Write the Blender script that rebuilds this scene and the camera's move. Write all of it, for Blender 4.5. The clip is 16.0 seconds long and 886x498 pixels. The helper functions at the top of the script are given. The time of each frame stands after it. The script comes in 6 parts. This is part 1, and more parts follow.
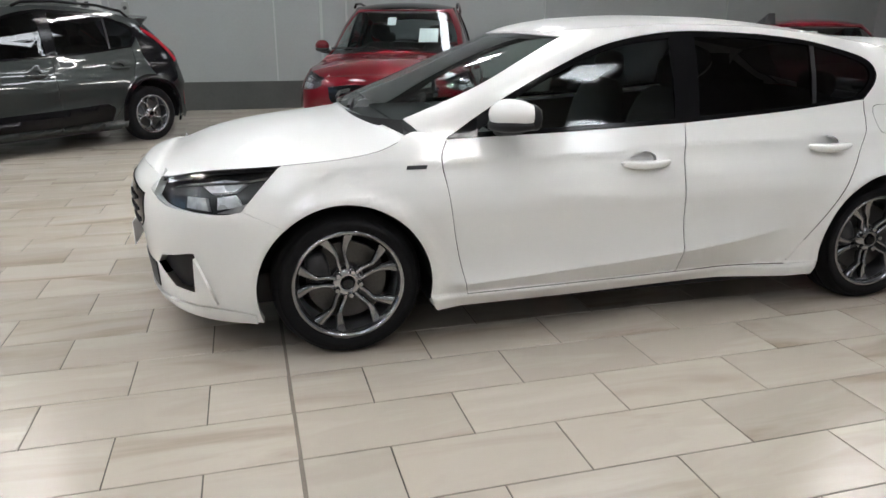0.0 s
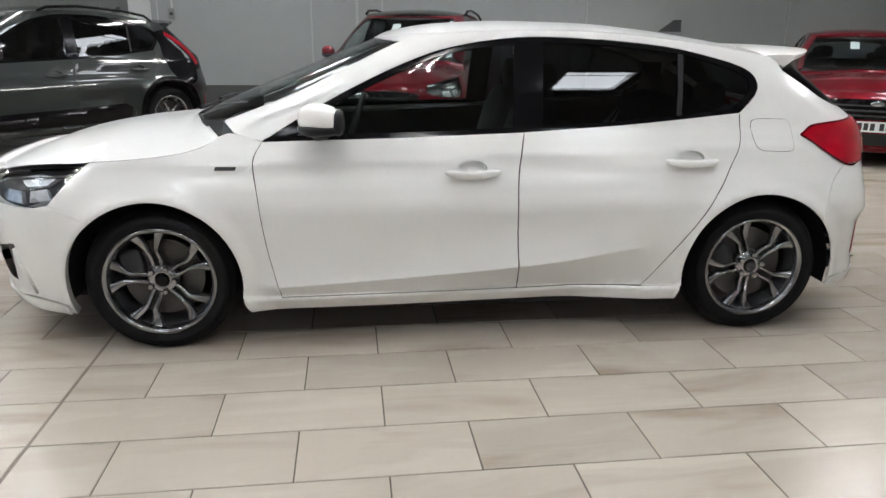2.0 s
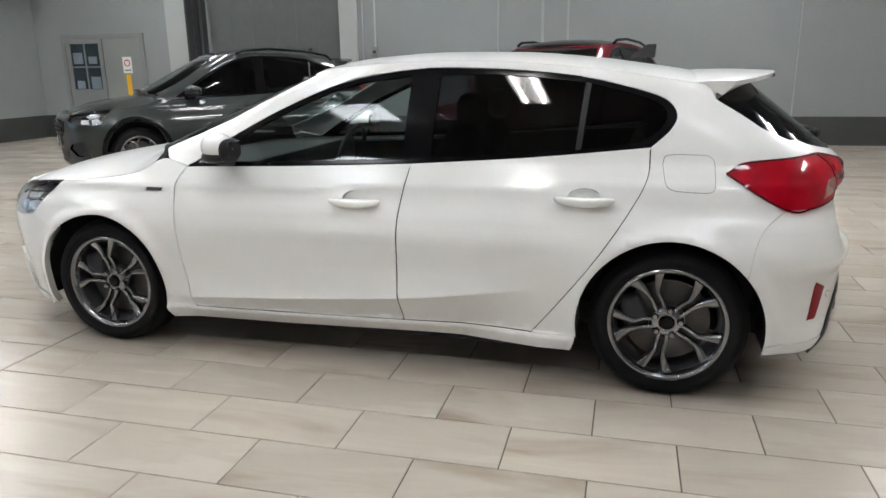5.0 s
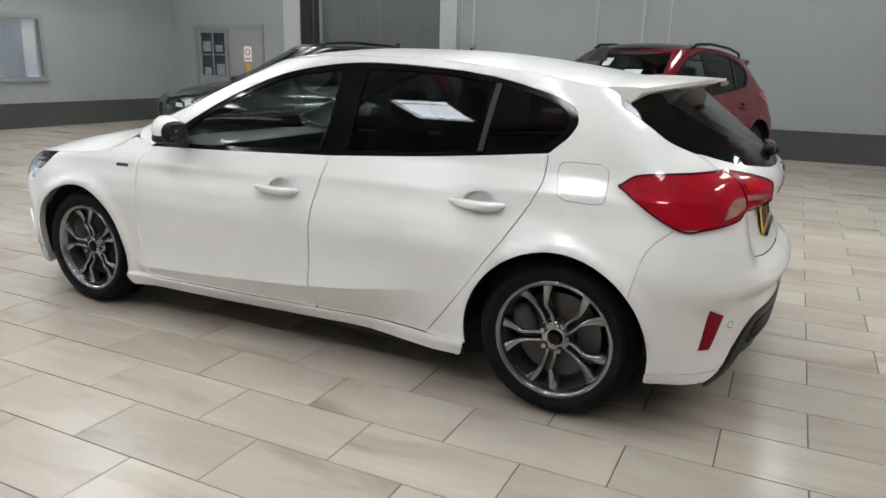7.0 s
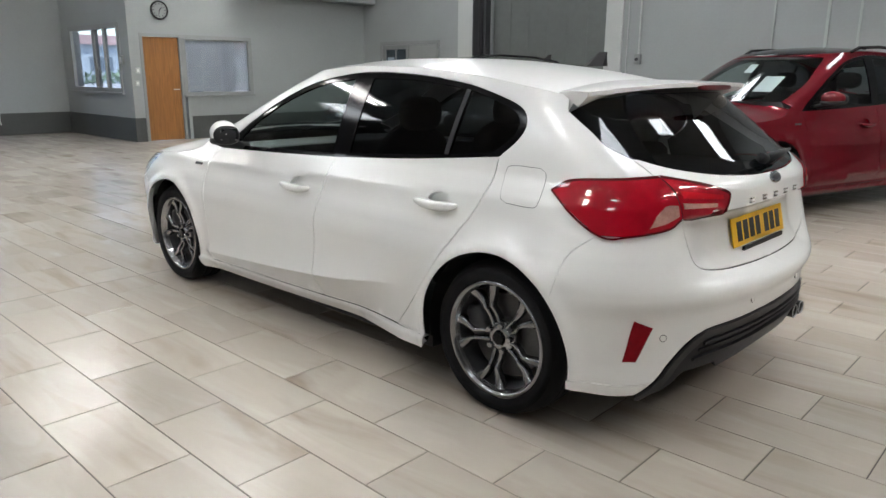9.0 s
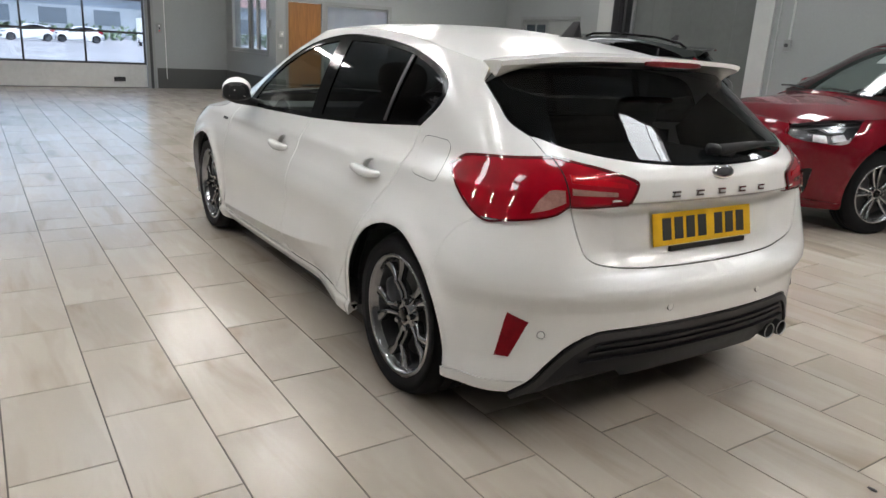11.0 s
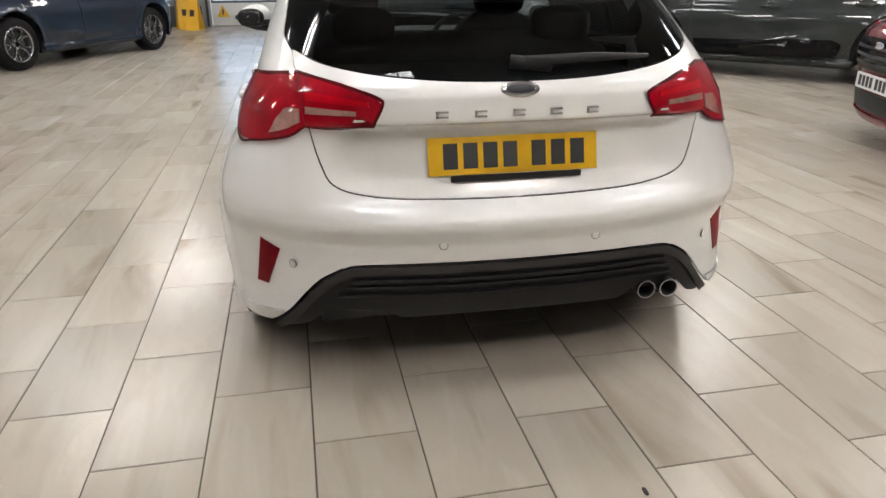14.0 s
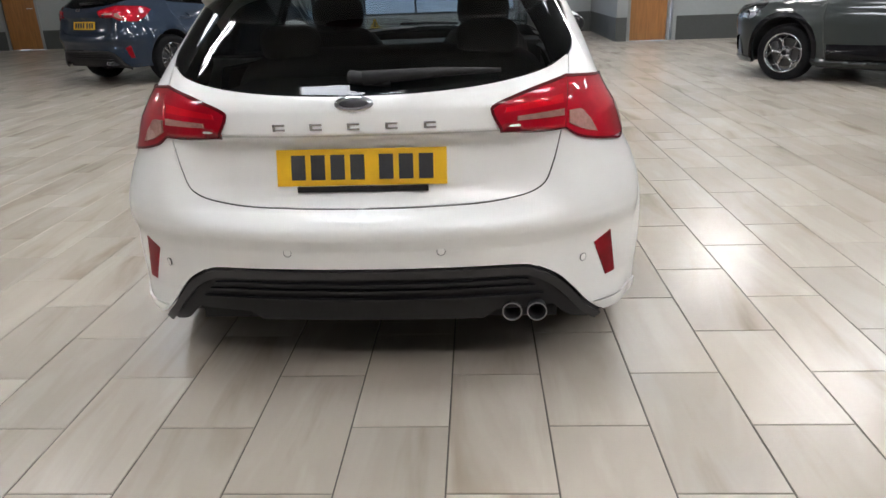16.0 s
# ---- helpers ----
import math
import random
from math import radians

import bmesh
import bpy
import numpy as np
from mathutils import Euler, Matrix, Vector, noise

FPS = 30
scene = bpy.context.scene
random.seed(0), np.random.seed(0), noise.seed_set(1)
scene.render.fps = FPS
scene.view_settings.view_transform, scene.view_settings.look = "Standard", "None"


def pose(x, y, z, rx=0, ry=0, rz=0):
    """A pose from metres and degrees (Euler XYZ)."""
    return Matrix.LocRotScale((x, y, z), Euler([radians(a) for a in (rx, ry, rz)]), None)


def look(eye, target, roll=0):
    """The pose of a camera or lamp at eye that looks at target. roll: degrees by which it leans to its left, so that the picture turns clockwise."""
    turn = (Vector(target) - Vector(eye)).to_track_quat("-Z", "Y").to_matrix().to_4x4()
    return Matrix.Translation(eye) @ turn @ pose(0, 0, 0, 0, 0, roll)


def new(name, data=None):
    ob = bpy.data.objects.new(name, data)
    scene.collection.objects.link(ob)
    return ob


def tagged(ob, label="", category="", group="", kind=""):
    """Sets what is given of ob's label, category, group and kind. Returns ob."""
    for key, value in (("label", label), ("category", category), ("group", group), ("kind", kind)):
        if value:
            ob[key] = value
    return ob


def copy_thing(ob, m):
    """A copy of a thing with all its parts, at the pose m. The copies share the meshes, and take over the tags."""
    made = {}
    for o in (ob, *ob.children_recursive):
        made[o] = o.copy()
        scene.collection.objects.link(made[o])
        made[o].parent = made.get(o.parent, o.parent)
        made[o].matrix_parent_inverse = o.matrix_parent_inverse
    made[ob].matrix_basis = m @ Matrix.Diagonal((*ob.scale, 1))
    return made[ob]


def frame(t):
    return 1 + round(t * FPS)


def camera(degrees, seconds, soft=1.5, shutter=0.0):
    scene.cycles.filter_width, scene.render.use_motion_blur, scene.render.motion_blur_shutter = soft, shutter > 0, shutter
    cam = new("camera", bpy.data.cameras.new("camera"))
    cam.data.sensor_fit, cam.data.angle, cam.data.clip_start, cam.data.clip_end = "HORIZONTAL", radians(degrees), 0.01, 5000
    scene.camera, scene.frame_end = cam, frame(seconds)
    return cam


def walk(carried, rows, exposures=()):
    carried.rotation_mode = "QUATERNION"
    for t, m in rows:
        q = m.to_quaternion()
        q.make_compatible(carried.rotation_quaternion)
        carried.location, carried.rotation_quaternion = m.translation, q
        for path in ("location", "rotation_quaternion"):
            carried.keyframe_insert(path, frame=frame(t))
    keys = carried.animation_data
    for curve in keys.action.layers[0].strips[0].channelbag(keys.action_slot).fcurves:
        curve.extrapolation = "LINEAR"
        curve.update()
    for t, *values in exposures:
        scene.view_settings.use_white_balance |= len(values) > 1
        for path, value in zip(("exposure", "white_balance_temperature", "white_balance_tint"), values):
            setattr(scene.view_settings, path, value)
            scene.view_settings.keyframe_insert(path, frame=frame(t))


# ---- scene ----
cam = camera(64.3, 16.0)
PATH = [
    (0, (0.063, 0.0, 1.346), (0.574, 1.837, 0.745), 0.2),
    (0.5, (0.401, -0.043, 1.332), (0.841, 1.809, 0.72), 0.5),
    (1, (0.684, -0.09, 1.361), (1.142, 1.753, 0.734), 1.0),
    (1.5, (0.975, -0.204, 1.368), (1.327, 1.667, 0.755), 1.1),
    (2, (1.253, -0.193, 1.338), (1.505, 1.704, 0.755), 0.7),
    (2.5, (1.531, -0.188, 1.341), (1.738, 1.716, 0.764), 1.2),
    (3, (1.845, -0.249, 1.311), (1.868, 1.663, 0.727), 1.0),
    (3.5, (2.143, -0.195, 1.286), (2.044, 1.71, 0.683), 1.2),
    (4, (2.411, -0.125, 1.31), (2.14, 1.77, 0.73), 1.9),
    (4.2, (2.523, -0.128, 1.317), (2.213, 1.772, 0.776), 1.1),
    (6.3, (3.527, 0.08, 1.358), (2.8, 1.876, 0.86), -0.1),
    (6.5, (3.627, 0.114, 1.352), (2.887, 1.899, 0.834), 0.1),
    (7, (3.844, 0.251, 1.331), (2.999, 1.991, 0.825), 1.3),
    (7.5, (4.094, 0.366, 1.374), (3.146, 2.071, 0.935), 0.4),
    (8, (4.383, 0.423, 1.37), (3.294, 2.031, 0.892), 0.1),
    (8.2, (4.459, 0.475, 1.36), (3.316, 2.035, 0.853), 0.1),
    (10.3, (5.173, 1.17, 1.302), (3.638, 2.373, 0.857), 3.6),
    (10.5, (5.216, 1.277, 1.304), (3.672, 2.45, 0.813), 4.7),
    (11, (5.29, 1.472, 1.3), (3.694, 2.542, 0.748), 3.2),
    (11.5, (5.411, 1.706, 1.288), (3.737, 2.59, 0.646), 2.4),
    (12, (5.454, 1.968, 1.259), (3.747, 2.744, 0.564), 2.0),
    (12.5, (5.499, 2.201, 1.274), (3.779, 2.891, 0.52), 3.1),
    (13, (5.643, 2.414, 1.272), (3.834, 2.91, 0.577), 1.6),
    (13.5, (5.722, 2.656, 1.249), (3.912, 3.061, 0.502), -0.4),
    (14, (5.754, 2.96, 1.26), (3.934, 3.334, 0.52), -0.2),
    (14.5, (5.841, 3.195, 1.267), (3.975, 3.512, 0.623), -0.2),
    (15, (5.92, 3.429, 1.275), (4.049, 3.583, 0.585), -0.7),
    (15.5, (5.892, 3.708, 1.236), (4.026, 3.799, 0.522), -0.6),
    (16, (5.854, 3.936, 1.262), (3.987, 3.831, 0.553), -2.2),
]
walk(cam, [(t, look(eye, target, roll)) for t, eye, target, roll in PATH],
     exposures=[(0.0, 1.80, 6450, 12), (8.0, 1.86, 6450, 11), (10.5, 1.70, 6500, 12), (11.5, 1.66, 6850, 13), (12.5, 1.68, 7100, 14), (13.5, 1.76, 7000, 14), (14.5, 1.86, 6650, 13), (16.0, 1.90, 6400, 13)])

# ---- world and light ----
world = bpy.data.worlds.new("sky")
scene.world = world
world.use_nodes = True
wn = world.node_tree
sky = wn.nodes.new("ShaderNodeTexSky")
sky.sky_type, sky.sun_disc = "NISHITA", False
sky.sun_elevation, sky.sun_rotation = radians(58), radians(140)
wn.links.new(sky.outputs[0], wn.nodes["Background"].inputs[0])
wn.nodes["Background"].inputs[1].default_value = 0.15


sun = bpy.data.lights.new("sun", "SUN")
sun.energy, sun.angle, sun.color = 2.6, radians(3), (1.0, 0.96, 0.9)
new("sun", sun).matrix_world = look((12, -14, 30), (0, 0, 0))

# ---- materials ----
def mat(name):
    m = bpy.data.materials.new(name)
    m.use_nodes = True
    nt = m.node_tree
    b = nt.nodes["Principled BSDF"]
    return m, nt, b


def node(nt, kind, **values):
    n = nt.nodes.new(kind)
    for k, v in values.items():
        n.inputs[k].default_value = v
    return n


def coords(nt, scale=(1, 1, 1), source="Object"):
    tc = nt.nodes.new("ShaderNodeTexCoord")
    mp = node(nt, "ShaderNodeMapping", Scale=scale)
    nt.links.new(tc.outputs[source], mp.inputs["Vector"])
    return mp.outputs[0]


def ramp(nt, fac, stops):
    r = nt.nodes.new("ShaderNodeValToRGB")
    e = r.color_ramp.elements
    e.remove(e[1])
    for k, (p, c) in enumerate(stops):
        el = e.new(p) if k else e[0]
        el.position, el.color = p, (*c, 1)
    nt.links.new(fac, r.inputs[0])
    return r.outputs[0]


def bump(nt, b, height, strength=0.2, distance=0.002):
    n = node(nt, "ShaderNodeBump", Strength=strength, Distance=distance)
    nt.links.new(height, n.inputs["Height"])
    nt.links.new(n.outputs[0], b.inputs["Normal"])


def plain(name, colour, rough=0.5, metal=0.0, grain=60.0, vary=0.12, relief=0.0, coat=0.0, spec=0.5):
    """A surface of one colour with a little wear at two scales."""
    m, nt, b = mat(name)
    v = coords(nt)
    fine = node(nt, "ShaderNodeTexNoise", Scale=grain, Detail=4.0)
    big = node(nt, "ShaderNodeTexNoise", Scale=grain * 0.06, Detail=3.0)
    for n in (fine, big):
        nt.links.new(v, n.inputs["Vector"])
    mix = node(nt, "ShaderNodeMath")
    mix.operation = "ADD"
    nt.links.new(fine.outputs[0], mix.inputs[0])
    nt.links.new(big.outputs[0], mix.inputs[1])
    half = node(nt, "ShaderNodeMath")
    half.operation = "MULTIPLY"
    half.inputs[1].default_value = 0.5
    nt.links.new(mix.outputs[0], half.inputs[0])
    lo, hi = (tuple(max(0.0, c * (1 + s * vary)) for c in colour) for s in (-1, 1))
    nt.links.new(ramp(nt, half.outputs[0], [(0.3, lo), (0.7, hi)]), b.inputs["Base Color"])
    r = node(nt, "ShaderNodeMapRange")
    r.inputs["To Min"].default_value, r.inputs["To Max"].default_value = max(0.02, rough * (1 - vary)), min(1, rough * (1 + vary))
    nt.links.new(big.outputs[0], r.inputs["Value"])
    nt.links.new(r.outputs[0], b.inputs["Roughness"])
    b.inputs["Metallic"].default_value = metal
    b.inputs["Specular IOR Level"].default_value = spec
    b.inputs["Coat Weight"].default_value = coat
    b.inputs["Coat Roughness"].default_value = 0.03
    if relief:
        bump(nt, b, fine.outputs[0], relief)
    return m


def car_paint(name, colour, flake=0.0, rough=0.35, metal=0.0, coat=1.0, spec=0.5, gloss=(0.02, 0.05)):
    m, nt, b = mat(name)
    v = coords(nt)
    f = node(nt, "ShaderNodeTexNoise", Scale=900.0, Detail=1.0)
    nt.links.new(v, f.inputs["Vector"])
    d = node(nt, "ShaderNodeTexNoise", Scale=2.2, Detail=5.0)
    nt.links.new(v, d.inputs["Vector"])
    lo, hi = (tuple(max(0, c * s) for c in colour) for s in (1 - flake - 0.03, 1 + flake + 0.02))
    nt.links.new(ramp(nt, f.outputs[0], [(0.35, lo), (0.65, hi)]), b.inputs["Base Color"])
    b.inputs["Roughness"].default_value, b.inputs["Metallic"].default_value = rough, metal
    b.inputs["Coat Weight"].default_value = coat
    cr = node(nt, "ShaderNodeMapRange")
    b.inputs["Specular IOR Level"].default_value = spec
    cr.inputs["To Min"].default_value, cr.inputs["To Max"].default_value = gloss
    nt.links.new(d.outputs[0], cr.inputs["Value"])
    nt.links.new(cr.outputs[0], b.inputs["Coat Roughness"])
    return m


def thin_glass(name, tint, gloss_rough=0.01):
    """A pane: see-through by its tint, with a mirror gloss that grows at grazing angles."""
    m, nt, b = mat(name)
    nt.nodes.remove(b)
    out = nt.nodes["Material Output"]
    tr = nt.nodes.new("ShaderNodeBsdfTransparent")
    n = node(nt, "ShaderNodeTexNoise", Scale=1.5, Detail=2.0)
    nt.links.new(coords(nt), n.inputs["Vector"])
    nt.links.new(ramp(nt, n.outputs[0], [(0.3, tuple(c * 0.93 for c in tint)), (0.7, tint)]), tr.inputs["Color"])
    gl = node(nt, "ShaderNodeBsdfGlossy", Roughness=gloss_rough)
    fw = node(nt, "ShaderNodeLayerWeight", Blend=0.5)
    up = node(nt, "ShaderNodeMath")
    up.operation = "POWER"
    up.inputs[1].default_value = 5.0
    nt.links.new(fw.outputs["Facing"], up.inputs[0])
    fr = node(nt, "ShaderNodeMath")
    fr.operation = "MULTIPLY_ADD"
    fr.inputs[1].default_value, fr.inputs[2].default_value = 0.95, 0.048
    nt.links.new(up.outputs[0], fr.inputs[0])
    mx = nt.nodes.new("ShaderNodeMixShader")
    nt.links.new(fr.outputs[0], mx.inputs[0])
    nt.links.new(tr.outputs[0], mx.inputs[1])
    nt.links.new(gl.outputs[0], mx.inputs[2])
    nt.links.new(mx.outputs[0], out.inputs[0])
    return m


def glowing(name, colour, strength):
    m, nt, b = mat(name)
    b.inputs["Base Color"].default_value = (*colour, 1)
    b.inputs["Emission Color"].default_value = (*colour, 1)
    b.inputs["Emission Strength"].default_value = strength
    return m


def tile_material(name, by_island):
    """Rectified porcelain in warm greige with streaks along the plank, satin glaze."""
    m, nt, b = mat(name)
    geo = nt.nodes.new("ShaderNodeNewGeometry")
    if by_island:
        rnd = geo.outputs["Random Per Island"]
    else:
        rnd = nt.nodes.new("ShaderNodeObjectInfo").outputs["Random"]
    shift = node(nt, "ShaderNodeVectorMath")
    shift.operation = "MULTIPLY_ADD"
    comb = nt.nodes.new("ShaderNodeCombineXYZ")
    for i, k in enumerate((37.0, 91.0, 53.0)):
        mm = node(nt, "ShaderNodeMath")
        mm.operation = "MULTIPLY"
        mm.inputs[1].default_value = k
        nt.links.new(rnd, mm.inputs[0])
        nt.links.new(mm.outputs[0], comb.inputs[i])
    add = node(nt, "ShaderNodeVectorMath")
    nt.links.new(geo.outputs["Position"], add.inputs[0])
    nt.links.new(comb.outputs[0], add.inputs[1])
    st = node(nt, "ShaderNodeMapping", Scale=(0.8, 4.2, 1.0))
    nt.links.new(add.outputs[0], st.inputs["Vector"])
    n1 = node(nt, "ShaderNodeTexNoise", Scale=1.0, Detail=4.5, Roughness=0.52, Distortion=0.6)
    nt.links.new(st.outputs[0], n1.inputs["Vector"])
    n2 = node(nt, "ShaderNodeTexNoise", Scale=0.35, Detail=3.0)
    nt.links.new(geo.outputs["Position"], n2.inputs["Vector"])
    c1 = ramp(nt, n1.outputs[0], [(0.25, (0.285, 0.238, 0.185)), (0.38, (0.402, 0.353, 0.293)), (0.45, (0.448, 0.400, 0.340)), (0.52, (0.440, 0.392, 0.332)), (0.60, (0.478, 0.432, 0.372)), (0.66, (0.470, 0.424, 0.364)), (0.78, (0.57, 0.524, 0.462))])
    hv = node(nt, "ShaderNodeHueSaturation")
    vr = node(nt, "ShaderNodeMapRange")
    vr.inputs["To Min"].default_value, vr.inputs["To Max"].default_value = 0.91, 1.08
    nt.links.new(rnd, vr.inputs["Value"])
    nt.links.new(vr.outputs[0], hv.inputs["Value"])
    nt.links.new(c1, hv.inputs["Color"])
    dirt = nt.nodes.new("ShaderNodeMix")
    dirt.data_type, dirt.blend_type = "RGBA", "MULTIPLY"
    dirt.inputs[0].default_value = 1.0
    nt.links.new(hv.outputs[0], dirt.inputs[6])
    nt.links.new(ramp(nt, n2.outputs[0], [(0.3, (0.86, 0.85, 0.84)), (0.6, (1, 1, 1))]), dirt.inputs[7])
    nt.links.new(dirt.outputs[2], b.inputs["Base Color"])
    rr = node(nt, "ShaderNodeMapRange")
    rr.inputs["To Min"].default_value, rr.inputs["To Max"].default_value = 0.215, 0.262
    nt.links.new(n1.outputs[0], rr.inputs["Value"])
    nt.links.new(rr.outputs[0], b.inputs["Roughness"])
    b.inputs["Specular IOR Level"].default_value = 0.42
    bump(nt, b, n1.outputs[0], 0.03, 0.001)
    return m


M = {}
M["tile"] = tile_material("floor_tile_glaze", False)
M["tile_far"] = tile_material("floor_tile_glaze_far", True)
M["grout"] = plain("grout", (0.07, 0.06, 0.05), 0.85, grain=200, vary=0.25, relief=0.3)
M["joint"] = plain("joint_filler", (0.17, 0.145, 0.12), 0.8, grain=90, vary=0.25, relief=0.2)
M["wall"] = plain("painted_wall", (0.262, 0.28, 0.279), 0.6, grain=25, vary=0.04, relief=0.04)
# assumed closing walls, south and east; grey lightened to bounce light onto the car
M["wall_closing"] = plain("closing_wall_grey", (0.26, 0.26, 0.265), 0.6, grain=12, vary=0.08, relief=0.02)
M["skirt"] = plain("dark_skirting", (0.052, 0.056, 0.053), 0.5, grain=30, vary=0.15)
M["ceiling"] = plain("ceiling_paint", (0.27, 0.275, 0.275), 0.8, grain=30, vary=0.05)
M["trim"] = plain("grey_trim", (0.22, 0.23, 0.228), 0.45, grain=40, vary=0.08)
M["cover_strip"] = plain("wall_cover_strip", (0.34, 0.36, 0.355), 0.5, grain=40, vary=0.06)
M["leaf_grey"] = plain("grey_door_leaf", (0.24, 0.25, 0.245), 0.45, grain=40, vary=0.08)
M["trim_light"] = plain("light_trim", (0.42, 0.435, 0.425), 0.45, grain=40, vary=0.06)
M["shutter"] = plain("grey_shutter", (0.105, 0.115, 0.11), 0.5, grain=10, vary=0.1, metal=0.2)
M["dark_metal"] = plain("dark_metal", (0.04, 0.042, 0.045), 0.45, metal=0.3, grain=60)
M["alu"] = plain("aluminium", (0.5, 0.5, 0.5), 0.35, metal=0.9, grain=50, vary=0.1)
M["sectional"] = plain("sectional_door", (0.55, 0.56, 0.55), 0.5, grain=15, vary=0.1)
M["black_rubber"] = plain("black_rubber", (0.018, 0.018, 0.019), 0.75, grain=120, vary=0.2, relief=0.1)
M["black_plastic"] = plain("black_plastic", (0.013, 0.013, 0.0145), 0.5, grain=400, vary=0.15, relief=0.05, spec=0.3)
M["gloss_black"] = plain("gloss_black", (0.005, 0.005, 0.006), 0.12, grain=10, vary=0.1, spec=0.2)
M["white_plastic"] = plain("white_plastic", (0.75, 0.75, 0.74), 0.4, grain=60, vary=0.05)
M["yellow"] = plain("yellow_plastic", (0.75, 0.42, 0.02), 0.45, grain=40, vary=0.1)
M["paper"] = plain("paper", (0.78, 0.79, 0.8), 0.7, grain=60, vary=0.04)
M["ink"] = plain("ink", (0.03, 0.03, 0.035), 0.6, grain=60)
M["red_ink"] = plain("red_print", (0.6, 0.03, 0.03), 0.6, grain=60)
M["tube"] = glowing("light_tube", (1.0, 0.98, 0.955), 27.0)
# the sheet's own glow stands in for daylight coming through the rooflights
M["opal"] = glowing("daylit_opal_sheet", (0.9, 0.955, 1.0), 4.2)
M["glass"] = thin_glass("window_glass", (0.76, 0.81, 0.86))
M["glass_clear"] = thin_glass("clear_pane", (0.95, 0.96, 0.96))
M["dark_glazing"] = plain("far_glazing", (0.14, 0.17, 0.2), 0.2, grain=2)


def wood_material(name, base):
    m, nt, b = mat(name)
    v = coords(nt, (14, 14, 1.1))
    n = node(nt, "ShaderNodeTexNoise", Scale=1.6, Detail=6.0, Distortion=1.2)
    nt.links.new(v, n.inputs["Vector"])
    nt.links.new(ramp(nt, n.outputs[0], [(0.3, tuple(c * 0.75 for c in base)), (0.7, tuple(c * 1.15 for c in base))]), b.inputs["Base Color"])
    b.inputs["Roughness"].default_value = 0.4
    bump(nt, b, n.outputs[0], 0.06)
    return m


M["oak"] = wood_material("oak_veneer", (0.27, 0.115, 0.03))

# ---- building blocks ----
def box(bm, x0, x1, y0, y1, z0, z1, bevel=0.0):
    vs = [bm.verts.new((x, y, z)) for x in (x0, x1) for y in (y0, y1) for z in (z0, z1)]
    fs = [bm.faces.new([vs[i] for i in f]) for f in ((0, 1, 3, 2), (4, 6, 7, 5), (0, 4, 5, 1), (2, 3, 7, 6), (0, 2, 6, 4), (1, 5, 7, 3))]
    if bevel:
        es = list({e for f in fs for e in f.edges})
        bmesh.ops.bevel(bm, geom=es, offset=bevel, segments=2, affect="EDGES", profile=0.7)
    return bm


def boxes(*rows, bevel=0.0):
    bm = bmesh.new()
    for r in rows:
        box(bm, *r, bevel=bevel)
    return bm


def lathe(profile, steps=32, axis="Y", bm=None, at=(0, 0, 0)):
    """Turns (radius, offset) pairs round an axis."""
    bm = bm or bmesh.new()
    rings = []
    for r, o in profile:
        ring = []
        for k in range(steps):
            a = 2 * math.pi * k / steps
            c, s = r * math.cos(a), r * math.sin(a)
            p = {"Y": (c, o, s), "Z": (c, s, o), "X": (o, c, s)}[axis]
            ring.append(bm.verts.new(Vector(p) + Vector(at)))
        rings.append(ring)
    for a, b in zip(rings, rings[1:]):
        for k in range(steps):
            bm.faces.new((a[k], a[(k + 1) % steps], b[(k + 1) % steps], b[k]))
    return bm


def tube(points, radius, steps=8, bm=None):
    """A rod along points."""
    bm = bm or bmesh.new()
    rings = []
    pts = [Vector(p) for p in points]
    for i, p in enumerate(pts):
        d = (pts[min(i + 1, len(pts) - 1)] - pts[max(i - 1, 0)]).normalized()
        a = d.orthogonal().normalized() if not rings else (last - last.dot(d) * d).normalized()
        last = a
        b = d.cross(a)
        r = radius[i] if isinstance(radius, (list, tuple)) else radius
        rings.append([bm.verts.new(p + r * (math.cos(2 * math.pi * k / steps) * a + math.sin(2 * math.pi * k / steps) * b)) for k in range(steps)])
    for a, b in zip(rings, rings[1:]):
        for k in range(steps):
            bm.faces.new((a[k], a[(k + 1) % steps], b[(k + 1) % steps], b[k]))
    bm.faces.new(rings[0][::-1])
    bm.faces.new(rings[-1])
    return bm


def blob(at, size, power=2.6, n=14, bm=None):
    """A rounded box (superellipsoid)."""
    bm = bm or bmesh.new()
    rings = []
    f = lambda c: math.copysign(abs(c) ** (2 / power), c)
    for i in range(1, n):
        a = -math.pi / 2 + math.pi * i / n
        rings.append([bm.verts.new((at[0] + size[0] * f(math.cos(a)) * f(math.cos(b)), at[1] + size[1] * f(math.cos(a)) * f(math.sin(b)), at[2] + size[2] * f(math.sin(a))))
                      for b in (2 * math.pi * k / (2 * n) for k in range(2 * n))])
    for a, b in zip(rings, rings[1:]):
        for k in range(2 * n):
            bm.faces.new((a[k], a[(k + 1) % (2 * n)], b[(k + 1) % (2 * n)], b[k]))
    lo, hi = bm.verts.new((at[0], at[1], at[2] - size[2])), bm.verts.new((at[0], at[1], at[2] + size[2]))
    for k in range(2 * n):
        bm.faces.new((lo, rings[0][(k + 1) % (2 * n)], rings[0][k]))
        bm.faces.new((hi, rings[-1][k], rings[-1][(k + 1) % (2 * n)]))
    return bm


